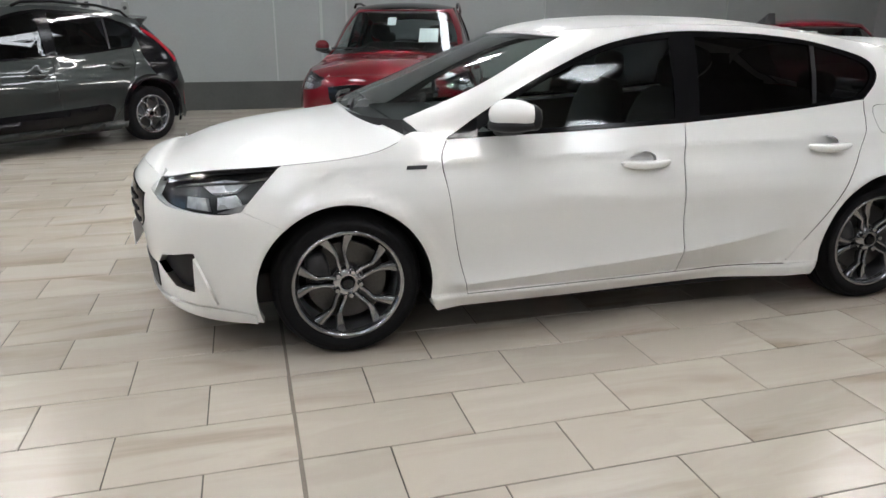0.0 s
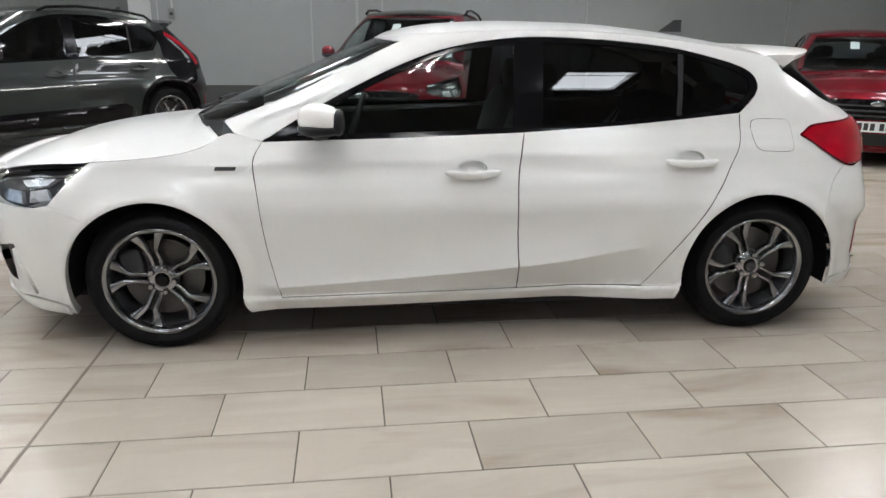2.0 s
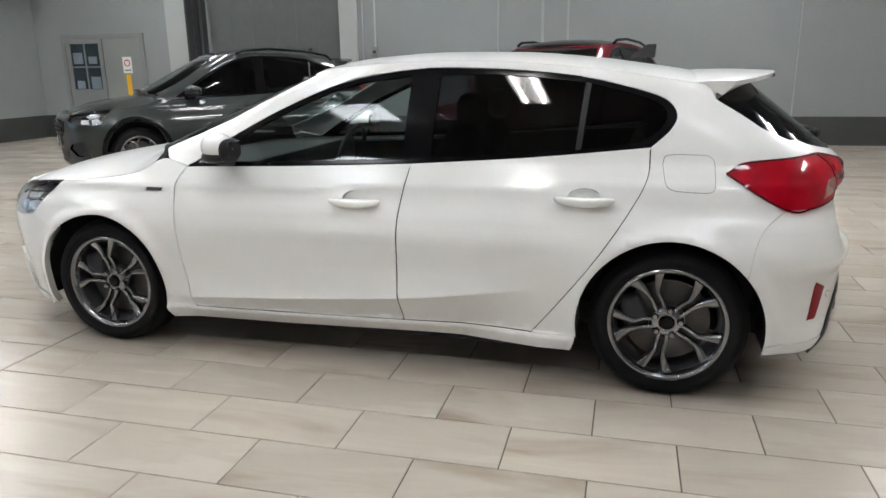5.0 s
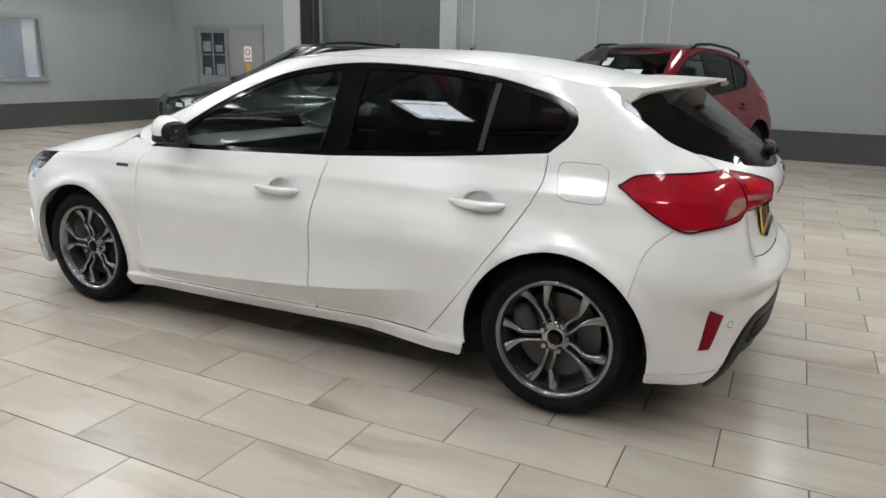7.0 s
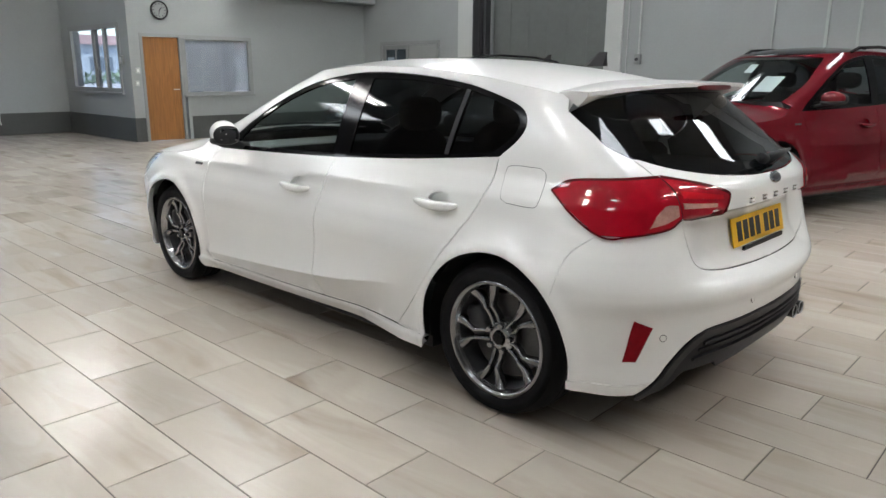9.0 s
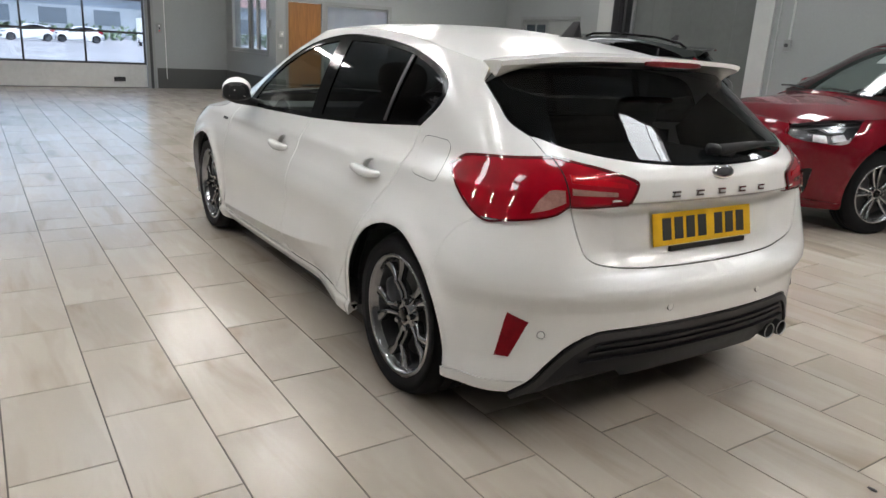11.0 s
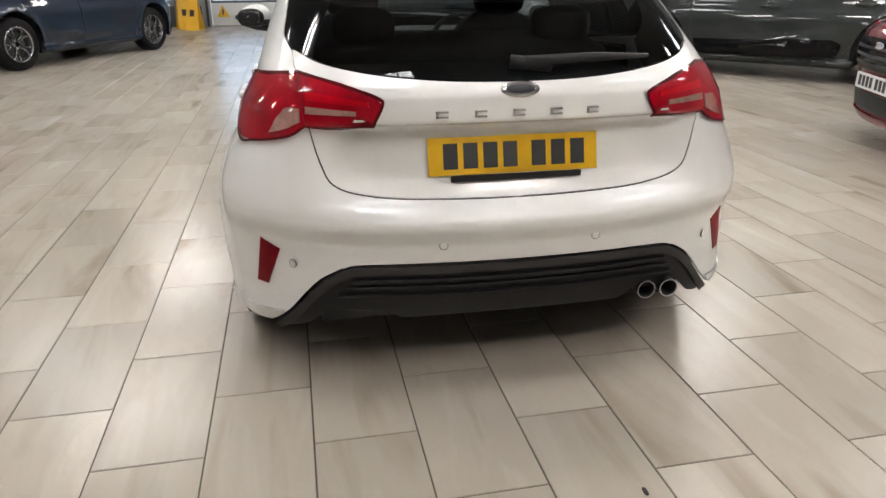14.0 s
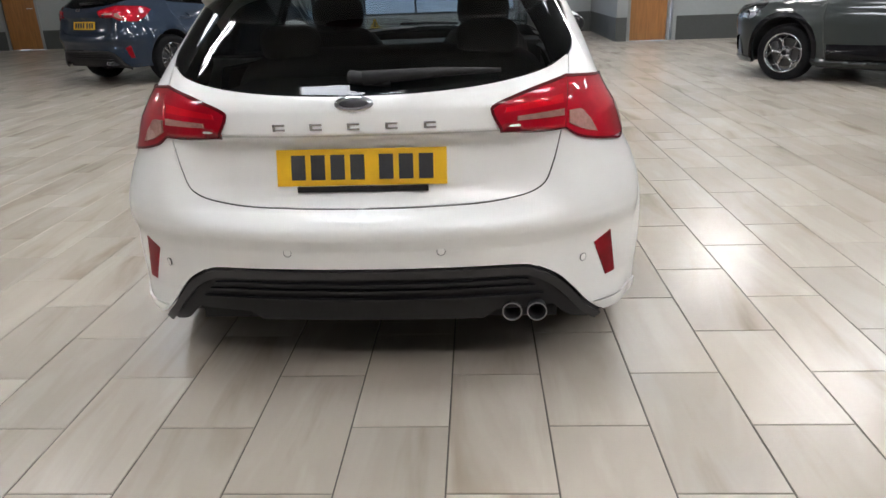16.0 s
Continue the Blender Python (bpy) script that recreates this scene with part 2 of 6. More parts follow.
def part(name, bm, material, parent=None, label="", smooth=False):
    me = bpy.data.meshes.new(name)
    bmesh.ops.recalc_face_normals(bm, faces=bm.faces)
    bm.to_mesh(me)
    bm.free()
    if smooth:
        me.shade_smooth()
    me.materials.append(material)
    ob = new(name, me)
    ob.parent = parent
    if label:
        tagged(ob, label=label)
    return ob


def thing(name, at, label, category, group="", kind="", turn=0.0):
    ob = new(name)
    ob.matrix_world = pose(*at, 0, 0, turn)
    return tagged(ob, label=label, category=category, group=group, kind=kind)


def structure(name, bm, material, label, category):
    return tagged(part(name, bm, material), label=label, category=category, kind="structure")


# ---- the hall ----
BACK, LEFT, ROLL, SIDE = 12.6, -9.1, -12.45, 6.75     # inner faces: back wall, office front, roller-door wall, office side
EAST, SOUTH, TOP = 13.0, -9.0, 5.0
SK = 0.46                                              # height of the dark skirting band
T = 0.2

structure("wall_north", boxes((LEFT - T, -5.02, BACK, BACK + T, 0, TOP), (-5.02, -2.3, BACK, BACK + T, 3.4, TOP), (-2.3, EAST + T, BACK, BACK + T, 0, TOP)), M["wall"],
          "tall white painted hall wall with panel seams", "wall")
structure("wall_office", boxes((LEFT - T, LEFT, SIDE, 7.02, 0, TOP), (LEFT - T, LEFT, 7.02, 9.36, 2.03, TOP), (LEFT - T, LEFT, 7.86, 9.36, 0, 0.9), (LEFT - T, LEFT, 9.36, BACK, 0, TOP)), M["wall"],
          "white plastered wall of the office block", "wall")
structure("wall_office_side", boxes((ROLL, -12.0, SIDE, SIDE + T, 0, TOP), (-12.0, -9.5, SIDE, SIDE + T, 0, 0.93), (-12.0, -9.5, SIDE, SIDE + T, 2.26, TOP), (-9.5, LEFT - T, SIDE, SIDE + T, 0, TOP)), M["wall"],
          "white plastered side wall of the office block", "wall")
structure("wall_west", boxes((ROLL - T, ROLL, 4.92, SIDE + T, 0, TOP), (ROLL - T, ROLL, 1.15, 4.92, 3.3, TOP), (ROLL - T, ROLL, -7.15, 1.15, 0, TOP), (ROLL - T, ROLL, -8.0, -7.15, 2.05, TOP), (ROLL - T, ROLL, SOUTH, -8.0, 0, TOP)), M["wall"],
          "grey white wall beside the roller door", "wall")
structure("wall_south", boxes((ROLL - T, -3.2, SOUTH - T, SOUTH, 0, TOP), (-3.2, EAST + T, SOUTH - T, SOUTH, 0, TOP)), M["wall_closing"],
          "plain grey painted hall wall", "wall")
structure("wall_east", boxes((EAST, EAST + T, SOUTH, BACK, 0, TOP)), M["wall_closing"],
          "plain grey painted hall wall", "wall")
ROOF_X, ROOF_Y, RW, RD = (-5.4, -0.65, 4.1), (-1.3, 2.75, 6.9, 11.0), 0.45, 0.62     # rooflights: centres, half sizes
xs, ys = [ROLL - T] + [x + e * RW for x in ROOF_X for e in (-1, 1)] + [EAST + T], [SOUTH - T] + [y + e * RD for y in ROOF_Y for e in (-1, 1)] + [BACK + T]
slab = [(xs[0], xs[-1], ys[j], ys[j + 1], TOP, TOP + 0.15) for j in range(0, len(ys), 2)]
slab += [(xs[i], xs[i + 1], ys[j], ys[j + 1], TOP, TOP + 0.15) for j in range(1, len(ys) - 1, 2) for i in range(0, len(xs), 2)]
structure("ceiling", boxes(*slab), M["ceiling"], "dark grey hall ceiling with square rooflights", "ceiling")
structure("ground", boxes((-140, 140, -140, 140, -0.3, -0.12)), plain("yard_concrete", (0.36, 0.36, 0.36), 0.9, grain=3, vary=0.2), "pale tarmac yard outside the hall", "ground")
floor = structure("floor", boxes((ROLL - T, EAST + T, SOUTH - T, BACK + T, -0.1, -0.003)), M["grout"], "greige porcelain tiles laid in half bond with dark joints", "floor")

D = 0.012
skirts = boxes((LEFT + D, -5.95, BACK - D, BACK - 0.0005, 0, SK), (-1.9, EAST, BACK - D, BACK - 0.0005, 0, SK),
               (LEFT + 0.0005, LEFT + D, SIDE - D, 6.95, 0, SK), (LEFT + 0.0005, LEFT + D, 7.93, BACK - D, 0, SK),
               (ROLL + D, LEFT + 0.0005, SIDE - D, SIDE - 0.0005, 0, SK), (ROLL + 0.0005, ROLL + D, 5.12, SIDE - D, 0, SK),
               (ROLL + 0.0005, ROLL + D, -7.08, 0.95, 0, SK), (ROLL + 0.0005, ROLL + D, SOUTH, -8.07, 0, SK),
               (ROLL + D, EAST, SOUTH + 0.0005, SOUTH + D, 0, SK), (EAST - D, EAST - 0.0005, SOUTH + D, BACK - D, 0, SK))
structure("baseboard", skirts, M["skirt"], "tall dark charcoal skirting band along the walls", "skirting")

# ---- rooflights and ceiling lights ----
def rooflight():
    root = tagged(new("rooflight"), label="small opal rooflight with white curb in the ceiling", category="rooflight", group="rooflights", kind="structure")
    for x0, x1, y0, y1 in ((-RW, -RW + 0.03, -RD, RD), (RW - 0.03, RW, -RD, RD), (-RW + 0.03, RW - 0.03, -RD, -RD + 0.03), (-RW + 0.03, RW - 0.03, RD - 0.03, RD)):
        part("curb", boxes((x0 + 0.001 * (x0 < 0), x1 - 0.001 * (x1 > 0), y0 + 0.001, y1 - 0.001, -0.02, 0.10)), M["white_plastic"], root)
    part("glazing_bar", boxes((-RW + 0.031, RW - 0.031, 0.30, 0.33, 0.07, 0.095)), M["trim"], root)
    part("pane", boxes((-RW + 0.031, RW - 0.031, -RD + 0.031, RD - 0.031, 0.10, 0.11)), M["opal"], root, "daylit opal sheet")
    return root


lit = rooflight()
lit.matrix_world = pose(ROOF_X[0], ROOF_Y[0], TOP)
for x, y in [(x, y) for x in ROOF_X for y in ROOF_Y][1:]:
    copy_thing(lit, pose(x, y, TOP))


def batten():
    root = thing("strip_light", (0, 0, 0), "twin fluorescent strip light with white body", "ceiling light", "ceiling strip lights")
    part("housing", boxes((-0.16, 0.16, -0.75, 0.75, 0.0, 0.06), bevel=0.008), M["white_plastic"], root)
    for x in (-0.095, 0.095):
        part("light_tube", lathe([(0.001, -0.7), (0.019, -0.7), (0.019, 0.7), (0.001, 0.7)], 10, "Y", at=(x, 0, -0.025)), M["tube"], root, "glowing white tube")
    for y in (-0.55, 0.55):
        part("suspension_rod", tube([(0, y, 0.055), (0, y, TOP - 4.4)], 0.006, 6), M["alu"], root)
    return root


proto = batten()
proto.matrix_world = pose(-7.8, 0.6, 4.4)
# the last five are unseen extras, added to brighten the white car's flank and tail
spots = [(x, y) for x in (-7.8, -3.0, 1.85, 6.5) for y in (0.6, 4.7, 8.8) if (x, y) != (6.5, 0.6)][1:] + [(1.85, -7.2), (-3.0, -7.2), (6.5, -7.2), (7.7, 2.7), (7.7, 6.9)]
for x, y in spots:
    copy_thing(proto, pose(x, y, 4.4))

# ---- openings and fittings of the hall ----
def frame_bm(axis, at, a0, a1, z0, z1, w, d0, d1, sill=True):
    """A rectangular frame in the plane axis = at, depth from d0 to d1 along the axis."""
    rows = [(a0, a0 + w, z0, z1), (a1 - w, a1, z0, z1), (a0 + w, a1 - w, z1 - w, z1)]
    if sill:
        rows.append((a0 + w, a1 - w, z0, z0 + w))
    out = []
    for p, q, r, s in rows:
        out.append((at + d0, at + d1, p, q, r, s) if axis == "x" else (p, q, at + d0, at + d1, r, s))
    return boxes(*out)


def opening(name, label, category):
    return tagged(new(name), label=label, category=category, kind="structure")


# far wall: grey rapid door with its post and light reveals
rd = opening("door_1", "wide dark grey rapid door in the back wall, closed", "industrial door")
for k in range(6):
    x0 = -5.02 + k * 0.453
    part("door_panel", boxes((x0 + 0.002, x0 + 0.451, BACK + 0.06, BACK + 0.09, 0.0, 3.4)), M["shutter"], rd)
part("post", boxes((-5.42, -5.06, BACK - 0.16, BACK - 0.002, 0, 3.6), bevel=0.004), M["dark_metal"], rd, "dark steel guide post")
part("guide", boxes((-5.36, -5.12, BACK - 0.19, BACK - 0.163, 0, 3.6)), M["black_plastic"], rd)
part("reveal", boxes((-5.93, -5.44, BACK - 0.05, BACK - 0.002, 0, 3.6), bevel=0.004), M["trim_light"], rd)
part("reveal", boxes((-2.30, -1.96, BACK - 0.05, BACK - 0.002, 0, 3.6), bevel=0.004), M["trim_light"], rd)
part("cable", tube([(-5.2, BACK - 0.2, z) for z in (0.3, 1.0, 1.8, 2.6, 3.4)], 0.018, 8), M["black_rubber"], rd)
for x, w in ((-1.86, 0.02), (0.65, 0.025), (1.42, 0.045), (1.85, 0.03), (5.48, 0.02), (9.33, 0.02)):
    structure("trim", boxes((x - w / 2, x + w / 2, BACK - 0.022, BACK - 0.0005, SK + 0.002, TOP)), M["cover_strip"], "thin upright cover strip on the wall panels", "trim")
sw = thing("isolator_switch", (-1.62, BACK, 1.61), "small grey electrical isolator on the wall", "switch")
part("housing", boxes((-0.055, 0.055, -0.075, -0.001, -0.09, 0.09), bevel=0.012), M["trim"], sw)
part("rotary_knob", lathe([(0.03, -0.078), (0.028, -0.1), (0.001, -0.1)], 16), M["dark_metal"], sw)
part("conduit", boxes((-0.012, 0.012, -0.03, -0.002, 0.09, 2.2)), M["trim_light"], sw)

# stores door with a glazed leaf
sd = opening("door_2", "grey double door with one glazed leaf and notices", "door")
part("frame", frame_bm("y", BACK, -8.44, -6.5, 0, 2.07, 0.08, -0.06, -0.002, False), M["trim"], sd)
part("leaf", boxes((-7.46, -6.59, BACK - 0.04, BACK - 0.004, 0.01, 1.985), bevel=0.003), M["leaf_grey"], sd, "plain grey leaf")
leaf = part("leaf", frame_bm("y", BACK, -8.35, -7.48, 0.9, 1.985, 0.09, -0.04, -0.004), M["trim"], sd, "leaf with glass panes")
part("lower_panel", boxes((-8.35, -7.48, BACK - 0.04, BACK - 0.004, 0.01, 0.898)), M["trim"], leaf)
part("glazing_bar", boxes((-7.935, -7.905, BACK - 0.035, BACK - 0.006, 0.99, 1.895)), M["trim"], leaf)
part("glazing_bar", boxes((-8.26, -7.94, BACK - 0.034, BACK - 0.007, 1.42, 1.45)), M["trim"], leaf)
part("glazing_bar", boxes((-7.90, -7.57, BACK - 0.034, BACK - 0.007, 1.42, 1.45)), M["trim"], leaf)
part("pane", boxes((-8.262, -7.568, BACK - 0.022, BACK - 0.018, 0.988, 1.897)), M["glass"], leaf)
# a dark sheet close behind the pane stands in for the unlit store
part("backing", boxes((-8.262, -7.568, BACK - 0.006, BACK - 0.003, 0.988, 1.897)), plain("store_gloom", (0.10, 0.11, 0.11), 0.8, grain=4, vary=0.4), leaf)
for x0, x1, z0, z1 in ((-8.2, -8.02, 1.0, 1.16), (-7.85, -7.62, 1.0, 1.24), (-8.22, -8.0, 1.5, 1.72), (-7.86, -7.66, 1.5, 1.64)):
    part("stored_box", boxes((x0, x1, BACK - 0.017, BACK - 0.0065, z0, z1)), M["white_plastic"], leaf)
nt_ = part("notice", boxes((-7.03, -6.82, BACK - 0.044, BACK - 0.041, 1.30, 1.62)), M["paper"], sd, "white safety notice")
part("notice_ring", lathe([(0.05, BACK - 0.0445), (0.07, BACK - 0.0445), (0.07, BACK - 0.0465), (0.05, BACK - 0.0465)], 24, at=(-6.925, 0, 1.5)), M["red_ink"], nt_, "red prohibition ring")
part("notice_bar", boxes((-7.0, -6.85, BACK - 0.0455, BACK - 0.0442, 1.35, 1.37)), M["ink"], nt_)
part("warning_strip", boxes((-6.98, -6.87, BACK - 0.044, BACK - 0.041, 0.75, 1.28)), M["yellow"], sd, "yellow warning strip")

# office: oak door beside an internal window with a pale blind
od = opening("door_3", "oak veneer door in a grey frame, closed", "door")
part("frame", frame_bm("x", LEFT, 6.96, 7.80, 0, 2.06, 0.055, -0.10, 0.012, False), M["trim"], od)
lf = part("leaf", boxes((LEFT - 0.06, LEFT - 0.02, 7.02, 7.74, 0.008, 2.0), bevel=0.002), M["oak"], od, "oak veneer leaf")
part("door_handle", tube([(LEFT - 0.018, 7.68, 1.0), (LEFT + 0.03, 7.68, 1.0), (LEFT + 0.035, 7.66, 1.0), (LEFT + 0.035, 7.56, 1.0)], 0.010, 8), M["alu"], lf, "brushed metal lever")
ow = opening("window_1", "internal office window with a closed pale blue blind", "window")
part("window_frame", frame_bm("x", LEFT, 7.802, 9.40, 0.87, 2.06, 0.075, -0.10, 0.012), M["trim"], ow)
part("window_sill", boxes((LEFT + 0.013, LEFT + 0.05, 7.78, 9.42, 0.85, 0.885), bevel=0.004), M["trim"], ow)
part("pane", boxes((LEFT - 0.035, LEFT - 0.03, 7.877, 9.325, 0.945, 1.985)), M["glass_clear"], ow).visible_shadow = False
blind = plain("blue_blind", (0.36, 0.39, 0.45), 0.7, grain=30, vary=0.05)
bl = part("blind_rail", boxes((LEFT - 0.075, LEFT - 0.045, 7.88, 9.32, 1.955, 1.983)), M["trim_light"], ow)
for k in range(40):
    z = 0.955 + k * 0.025
    part("blind_slat", boxes((LEFT - 0.072, LEFT - 0.05, 7.885, 9.315, z, z + 0.022)), blind, bl)
clock = thing("wall_clock", (LEFT, 7.40, 2.50), "round wall clock with black rim and grey dial", "clock")
part("rim", lathe([(0.175, 0.001), (0.178, 0.03), (0.165, 0.045), (0.15, 0.04), (0.148, 0.02)], 36, "X"), M["black_plastic"], clock, smooth=True)
part("dial", lathe([(0.001, 0.02), (0.149, 0.02), (0.149, 0.005), (0.001, 0.005)], 36, "X"), M["trim"], clock, "grey dial")
for k in range(12):
    a = 2 * math.pi * k / 12
    m = part("hour_mark", boxes((0.021, 0.023, -0.006, 0.006, 0.105, 0.135)), M["ink"], clock)
    m.matrix_local = pose(0, 0, 0, math.degrees(a), 0, 0)
for a, l, n in ((-45, 0.08, "hour_pointer"), (170, 0.12, "minute_pointer")):
    part(n, boxes((0.024, 0.027, -0.006, 0.006, -0.02, l)), M["ink"], clock).matrix_local = pose(0, 0, 0, a, 0, 0)
for nm, at, s in (("thermostat", (LEFT, 6.87, 1.36), 0.045), ("light_switch", (LEFT, 6.84, 1.12), 0.04)):
    o = thing(nm, at, "small white control box on the office wall", "switch")
    part("housing", boxes((0.001, 0.03, -s, s, -s * 1.2, s * 1.2), bevel=0.006), M["trim_light"], o)
    part("button", boxes((0.03, 0.036, -s * 0.4, s * 0.4, -s * 0.5, s * 0.5), bevel=0.002), M["white_plastic"], o)
bx = thing("access_reader", (-9.42, SIDE, 1.55), "small grey wall box beside the office window", "switch")
part("housing", boxes((-0.06, 0.06, -0.05, -0.001, -0.09, 0.09), bevel=0.008), M["trim"], bx)
part("cover", boxes((-0.04, 0.04, -0.056, -0.05, -0.06, 0.06), bevel=0.002), M["trim_light"], bx)

# office side window, sliding sashes
sw2 = opening("window_2", "grey framed sliding office window", "window")
part("window_frame", frame_bm("y", SIDE, -12.0, -9.5, 0.93, 2.26, 0.09, -0.02, 0.12), M["trim"], sw2)
part("mullion", boxes((-10.82, -10.74, SIDE + 0.0, SIDE + 0.1, 1.02, 2.17)), M["trim"], sw2)
part("mullion", boxes((-10.30, -10.26, SIDE + 0.01, SIDE + 0.09, 1.02, 2.17)), M["trim_light"], sw2)
for a, b in ((-11.91, -10.82), (-10.74, -10.30), (-10.26, -9.59)):
    part("pane", boxes((a, b, SIDE + 0.04, SIDE + 0.046, 1.02, 2.17)), M["glass"], sw2)
part("window_sill", boxes((-12.05, -9.45, SIDE - 0.06, SIDE - 0.021, 0.90, 0.94), bevel=0.004), M["trim"], sw2)
structure("wall_office_inner", boxes((ROLL, LEFT - T, 9.0, 9.1, 0, TOP)), plain("office_blue", (0.42, 0.50, 0.60), 0.7, grain=10, vary=0.06), "pale blue partition inside the office", "wall")
structure("office_ceiling", boxes((ROLL, LEFT - T, SIDE + T, 9.0, 3.16, 3.2)), M["trim_light"], "white office ceiling", "ceiling")
copy_thing(proto, pose(-10.6, 7.9, 2.76)).name = "strip_light"
rk = thing("office_shelf", (-10.4, 8.75, 0), "white shelf unit with boxes inside the office", "shelf")
part("carcass", boxes((-0.7, 0.7, -0.2, 0.2, 0, 0.06), (-0.7, -0.66, -0.2, 0.2, 0.06, 1.9), (0.66, 0.7, -0.2, 0.2, 0.06, 1.9), (-0.66, 0.66, -0.2, 0.2, 1.0, 1.04), (-0.66, 0.66, -0.2, 0.2, 1.46, 1.5)), M["white_plastic"], rk)
structure("bulkhead", boxes((LEFT + 0.002, LEFT + 0.45, 8.9, BACK - 0.002, 2.95, TOP - 0.002)), M["wall"], "white boxed bulkhead above the office window", "wall")

# sectional door to the yard
sec = opening("door_4", "white sectional door with glazed bays, closed", "garage door")
part("bottom_panel", boxes((ROLL - 0.10, ROLL - 0.05, 1.17, 4.90, 0.012, 0.52), bevel=0.004), M["sectional"], sec)
part("seal", boxes((ROLL - 0.095, ROLL - 0.055, 1.17, 4.90, -0.002, 0.011)), M["black_rubber"], sec)
for y in (1.81, 4.31):
    v = part("vent", boxes((ROLL - 0.05, ROLL - 0.042, y - 0.12, y + 0.12, 0.14, 0.24), bevel=0.003), M["black_plastic"], sec, "black vent grille")
    for k in range(4):
        part("louvre", boxes((ROLL - 0.042, ROLL - 0.038, y - 0.1, y + 0.1, 0.152 + k * 0.022, 0.162 + k * 0.022)), M["dark_metal"], v)
for z in (0.52, 1.19, 1.90, 2.60, 3.28):
    part("rail", boxes((ROLL - 0.10, ROLL - 0.05, 1.17, 4.90, z, z + 0.045)), M["dark_metal"], sec)
for y in (1.17, 2.435, 3.634, 4.86):
    for z0, z1 in ((0.565, 1.19), (1.235, 1.90), (1.945, 2.60), (2.645, 3.28)):
        part("mullion", boxes((ROLL - 0.098, ROLL - 0.052, y, y + 0.04, z0, z1)), M["dark_metal"], sec)
for y0, y1 in ((1.21, 2.435), (2.475, 3.634), (3.674, 4.86)):
    for z0, z1 in ((0.565, 1.19), (1.235, 1.90), (1.945, 2.60), (2.645, 3.28)):
        pn = part("pane", boxes((ROLL - 0.078, ROLL - 0.074, y0, y1, z0, z1)), M["glass"], sec)
        pn.visible_shadow = False
for y0, y1 in ((0.99, 1.165), (4.905, 5.08)):
    part("track", boxes((ROLL + 0.001, ROLL + 0.05, y0, y1, 0, 3.5), bevel=0.004), M["trim"], sec)
    part("track_edge", boxes((ROLL + 0.051, ROLL + 0.075, (y0 + y1) / 2 - 0.03, (y0 + y1) / 2 + 0.03, 0, 3.4)), M["dark_metal"], sec)
part("pull_cord", tube([(ROLL + 0.05, 5.32, z) for z in (0.22, 0.7, 1.3, 2.0, 2.8)], 0.008, 6), M["white_plastic"], sec)
ctl = thing("door_control", (ROLL, 5.2, 1.35), "grey push button box for the sectional door", "switch")
part("housing", boxes((0.001, 0.06, -0.06, 0.06, -0.11, 0.11), bevel=0.008), M["trim"], ctl)
for k, mm in enumerate(("red_ink", "black_plastic", "white_plastic")):
    part("button", lathe([(0.016, 0.06), (0.016, 0.07), (0.001, 0.071)], 14, "X", at=(0, 0, -0.06 + 0.055 * k)), M[mm], ctl)
post = thing("guard_post", (ROLL + 0.35, 0.45, 0), "grey steel guard post beside the sectional door", "post")
part("tube", lathe([(0.055, 0.0), (0.055, 2.4), (0.001, 2.4)], 18, "Z"), M["trim"], post, smooth=True)
part("base_plate", boxes((-0.1, 0.1, -0.1, 0.1, 0.0, 0.012)), M["trim"], post)

# yellow floor signs and a warning triangle
def floor_sign(at, turn):
    o = thing("wet_floor_sign", at, "yellow folding wet floor sign standing on the tiles", "floor sign", "yellow floor signs", "", turn)
    for e in (1, -1):
        bm = bmesh.new()
        pts = [(-0.15, 0.0), (0.15, 0.0), (0.11, 0.64), (0.03, 0.68), (-0.03, 0.68), (-0.11, 0.64)]
        lay = [[bm.verts.new((d + e * (0.16 * (1 - z / 0.68) + 0.012), y, z)) for y, z in pts] for d in (0.0, 0.012 * e)]
        bm.faces.new(lay[0])
        bm.faces.new(lay[1])
        for k in range(6):
            bm.faces.new((lay[0][k], lay[0][(k + 1) % 6], lay[1][(k + 1) % 6], lay[1][k]))
        pl = part("board", bm, M["yellow"], o)
        t = 0.16 * (1 - 0.36 / 0.68) + 0.026
        mk = part("pictogram", boxes((-0.0015, 0.0015, -0.05, 0.05, -0.07, 0.07)), M["ink"], pl)
        mk.matrix_local = pose(e * t, 0, 0.36, 0, -13.2 * e, 0)
    part("hinge", tube([(0, -0.06, 0.685), (0, 0.06, 0.685)], 0.014, 8), M["yellow"], o)
    return o


floor_sign((-11.75, 0.62, 0), 20)
floor_sign((-11.45, 0.88, 0), -15)
tri = thing("warning_sign", (ROLL - 0.05, 1.42, 0.32), "yellow triangular warning sticker on the sectional door", "sign")
bm = bmesh.new()
for d in (0.001, 0.004):
    bm.faces.new([bm.verts.new((d, y, z)) for y, z in ((-0.15, -0.12), (0.15, -0.12), (0.0, 0.15))])
part("triangle", bm, M["yellow"], tri)
part("mark", boxes((0.005, 0.006, -0.018, 0.018, -0.06, 0.06)), M["ink"], tri)
bd = opening("door_5", "oak veneer door in the roller door wall, closed", "door")
part("frame", frame_bm("x", ROLL, -8.06, -7.09, 0, 2.1, 0.06, -0.1, 0.012, False), M["trim"], bd)
lf = part("leaf", boxes((ROLL - 0.06, ROLL - 0.02, -7.99, -7.16, 0.008, 2.03), bevel=0.002), M["oak"], bd)
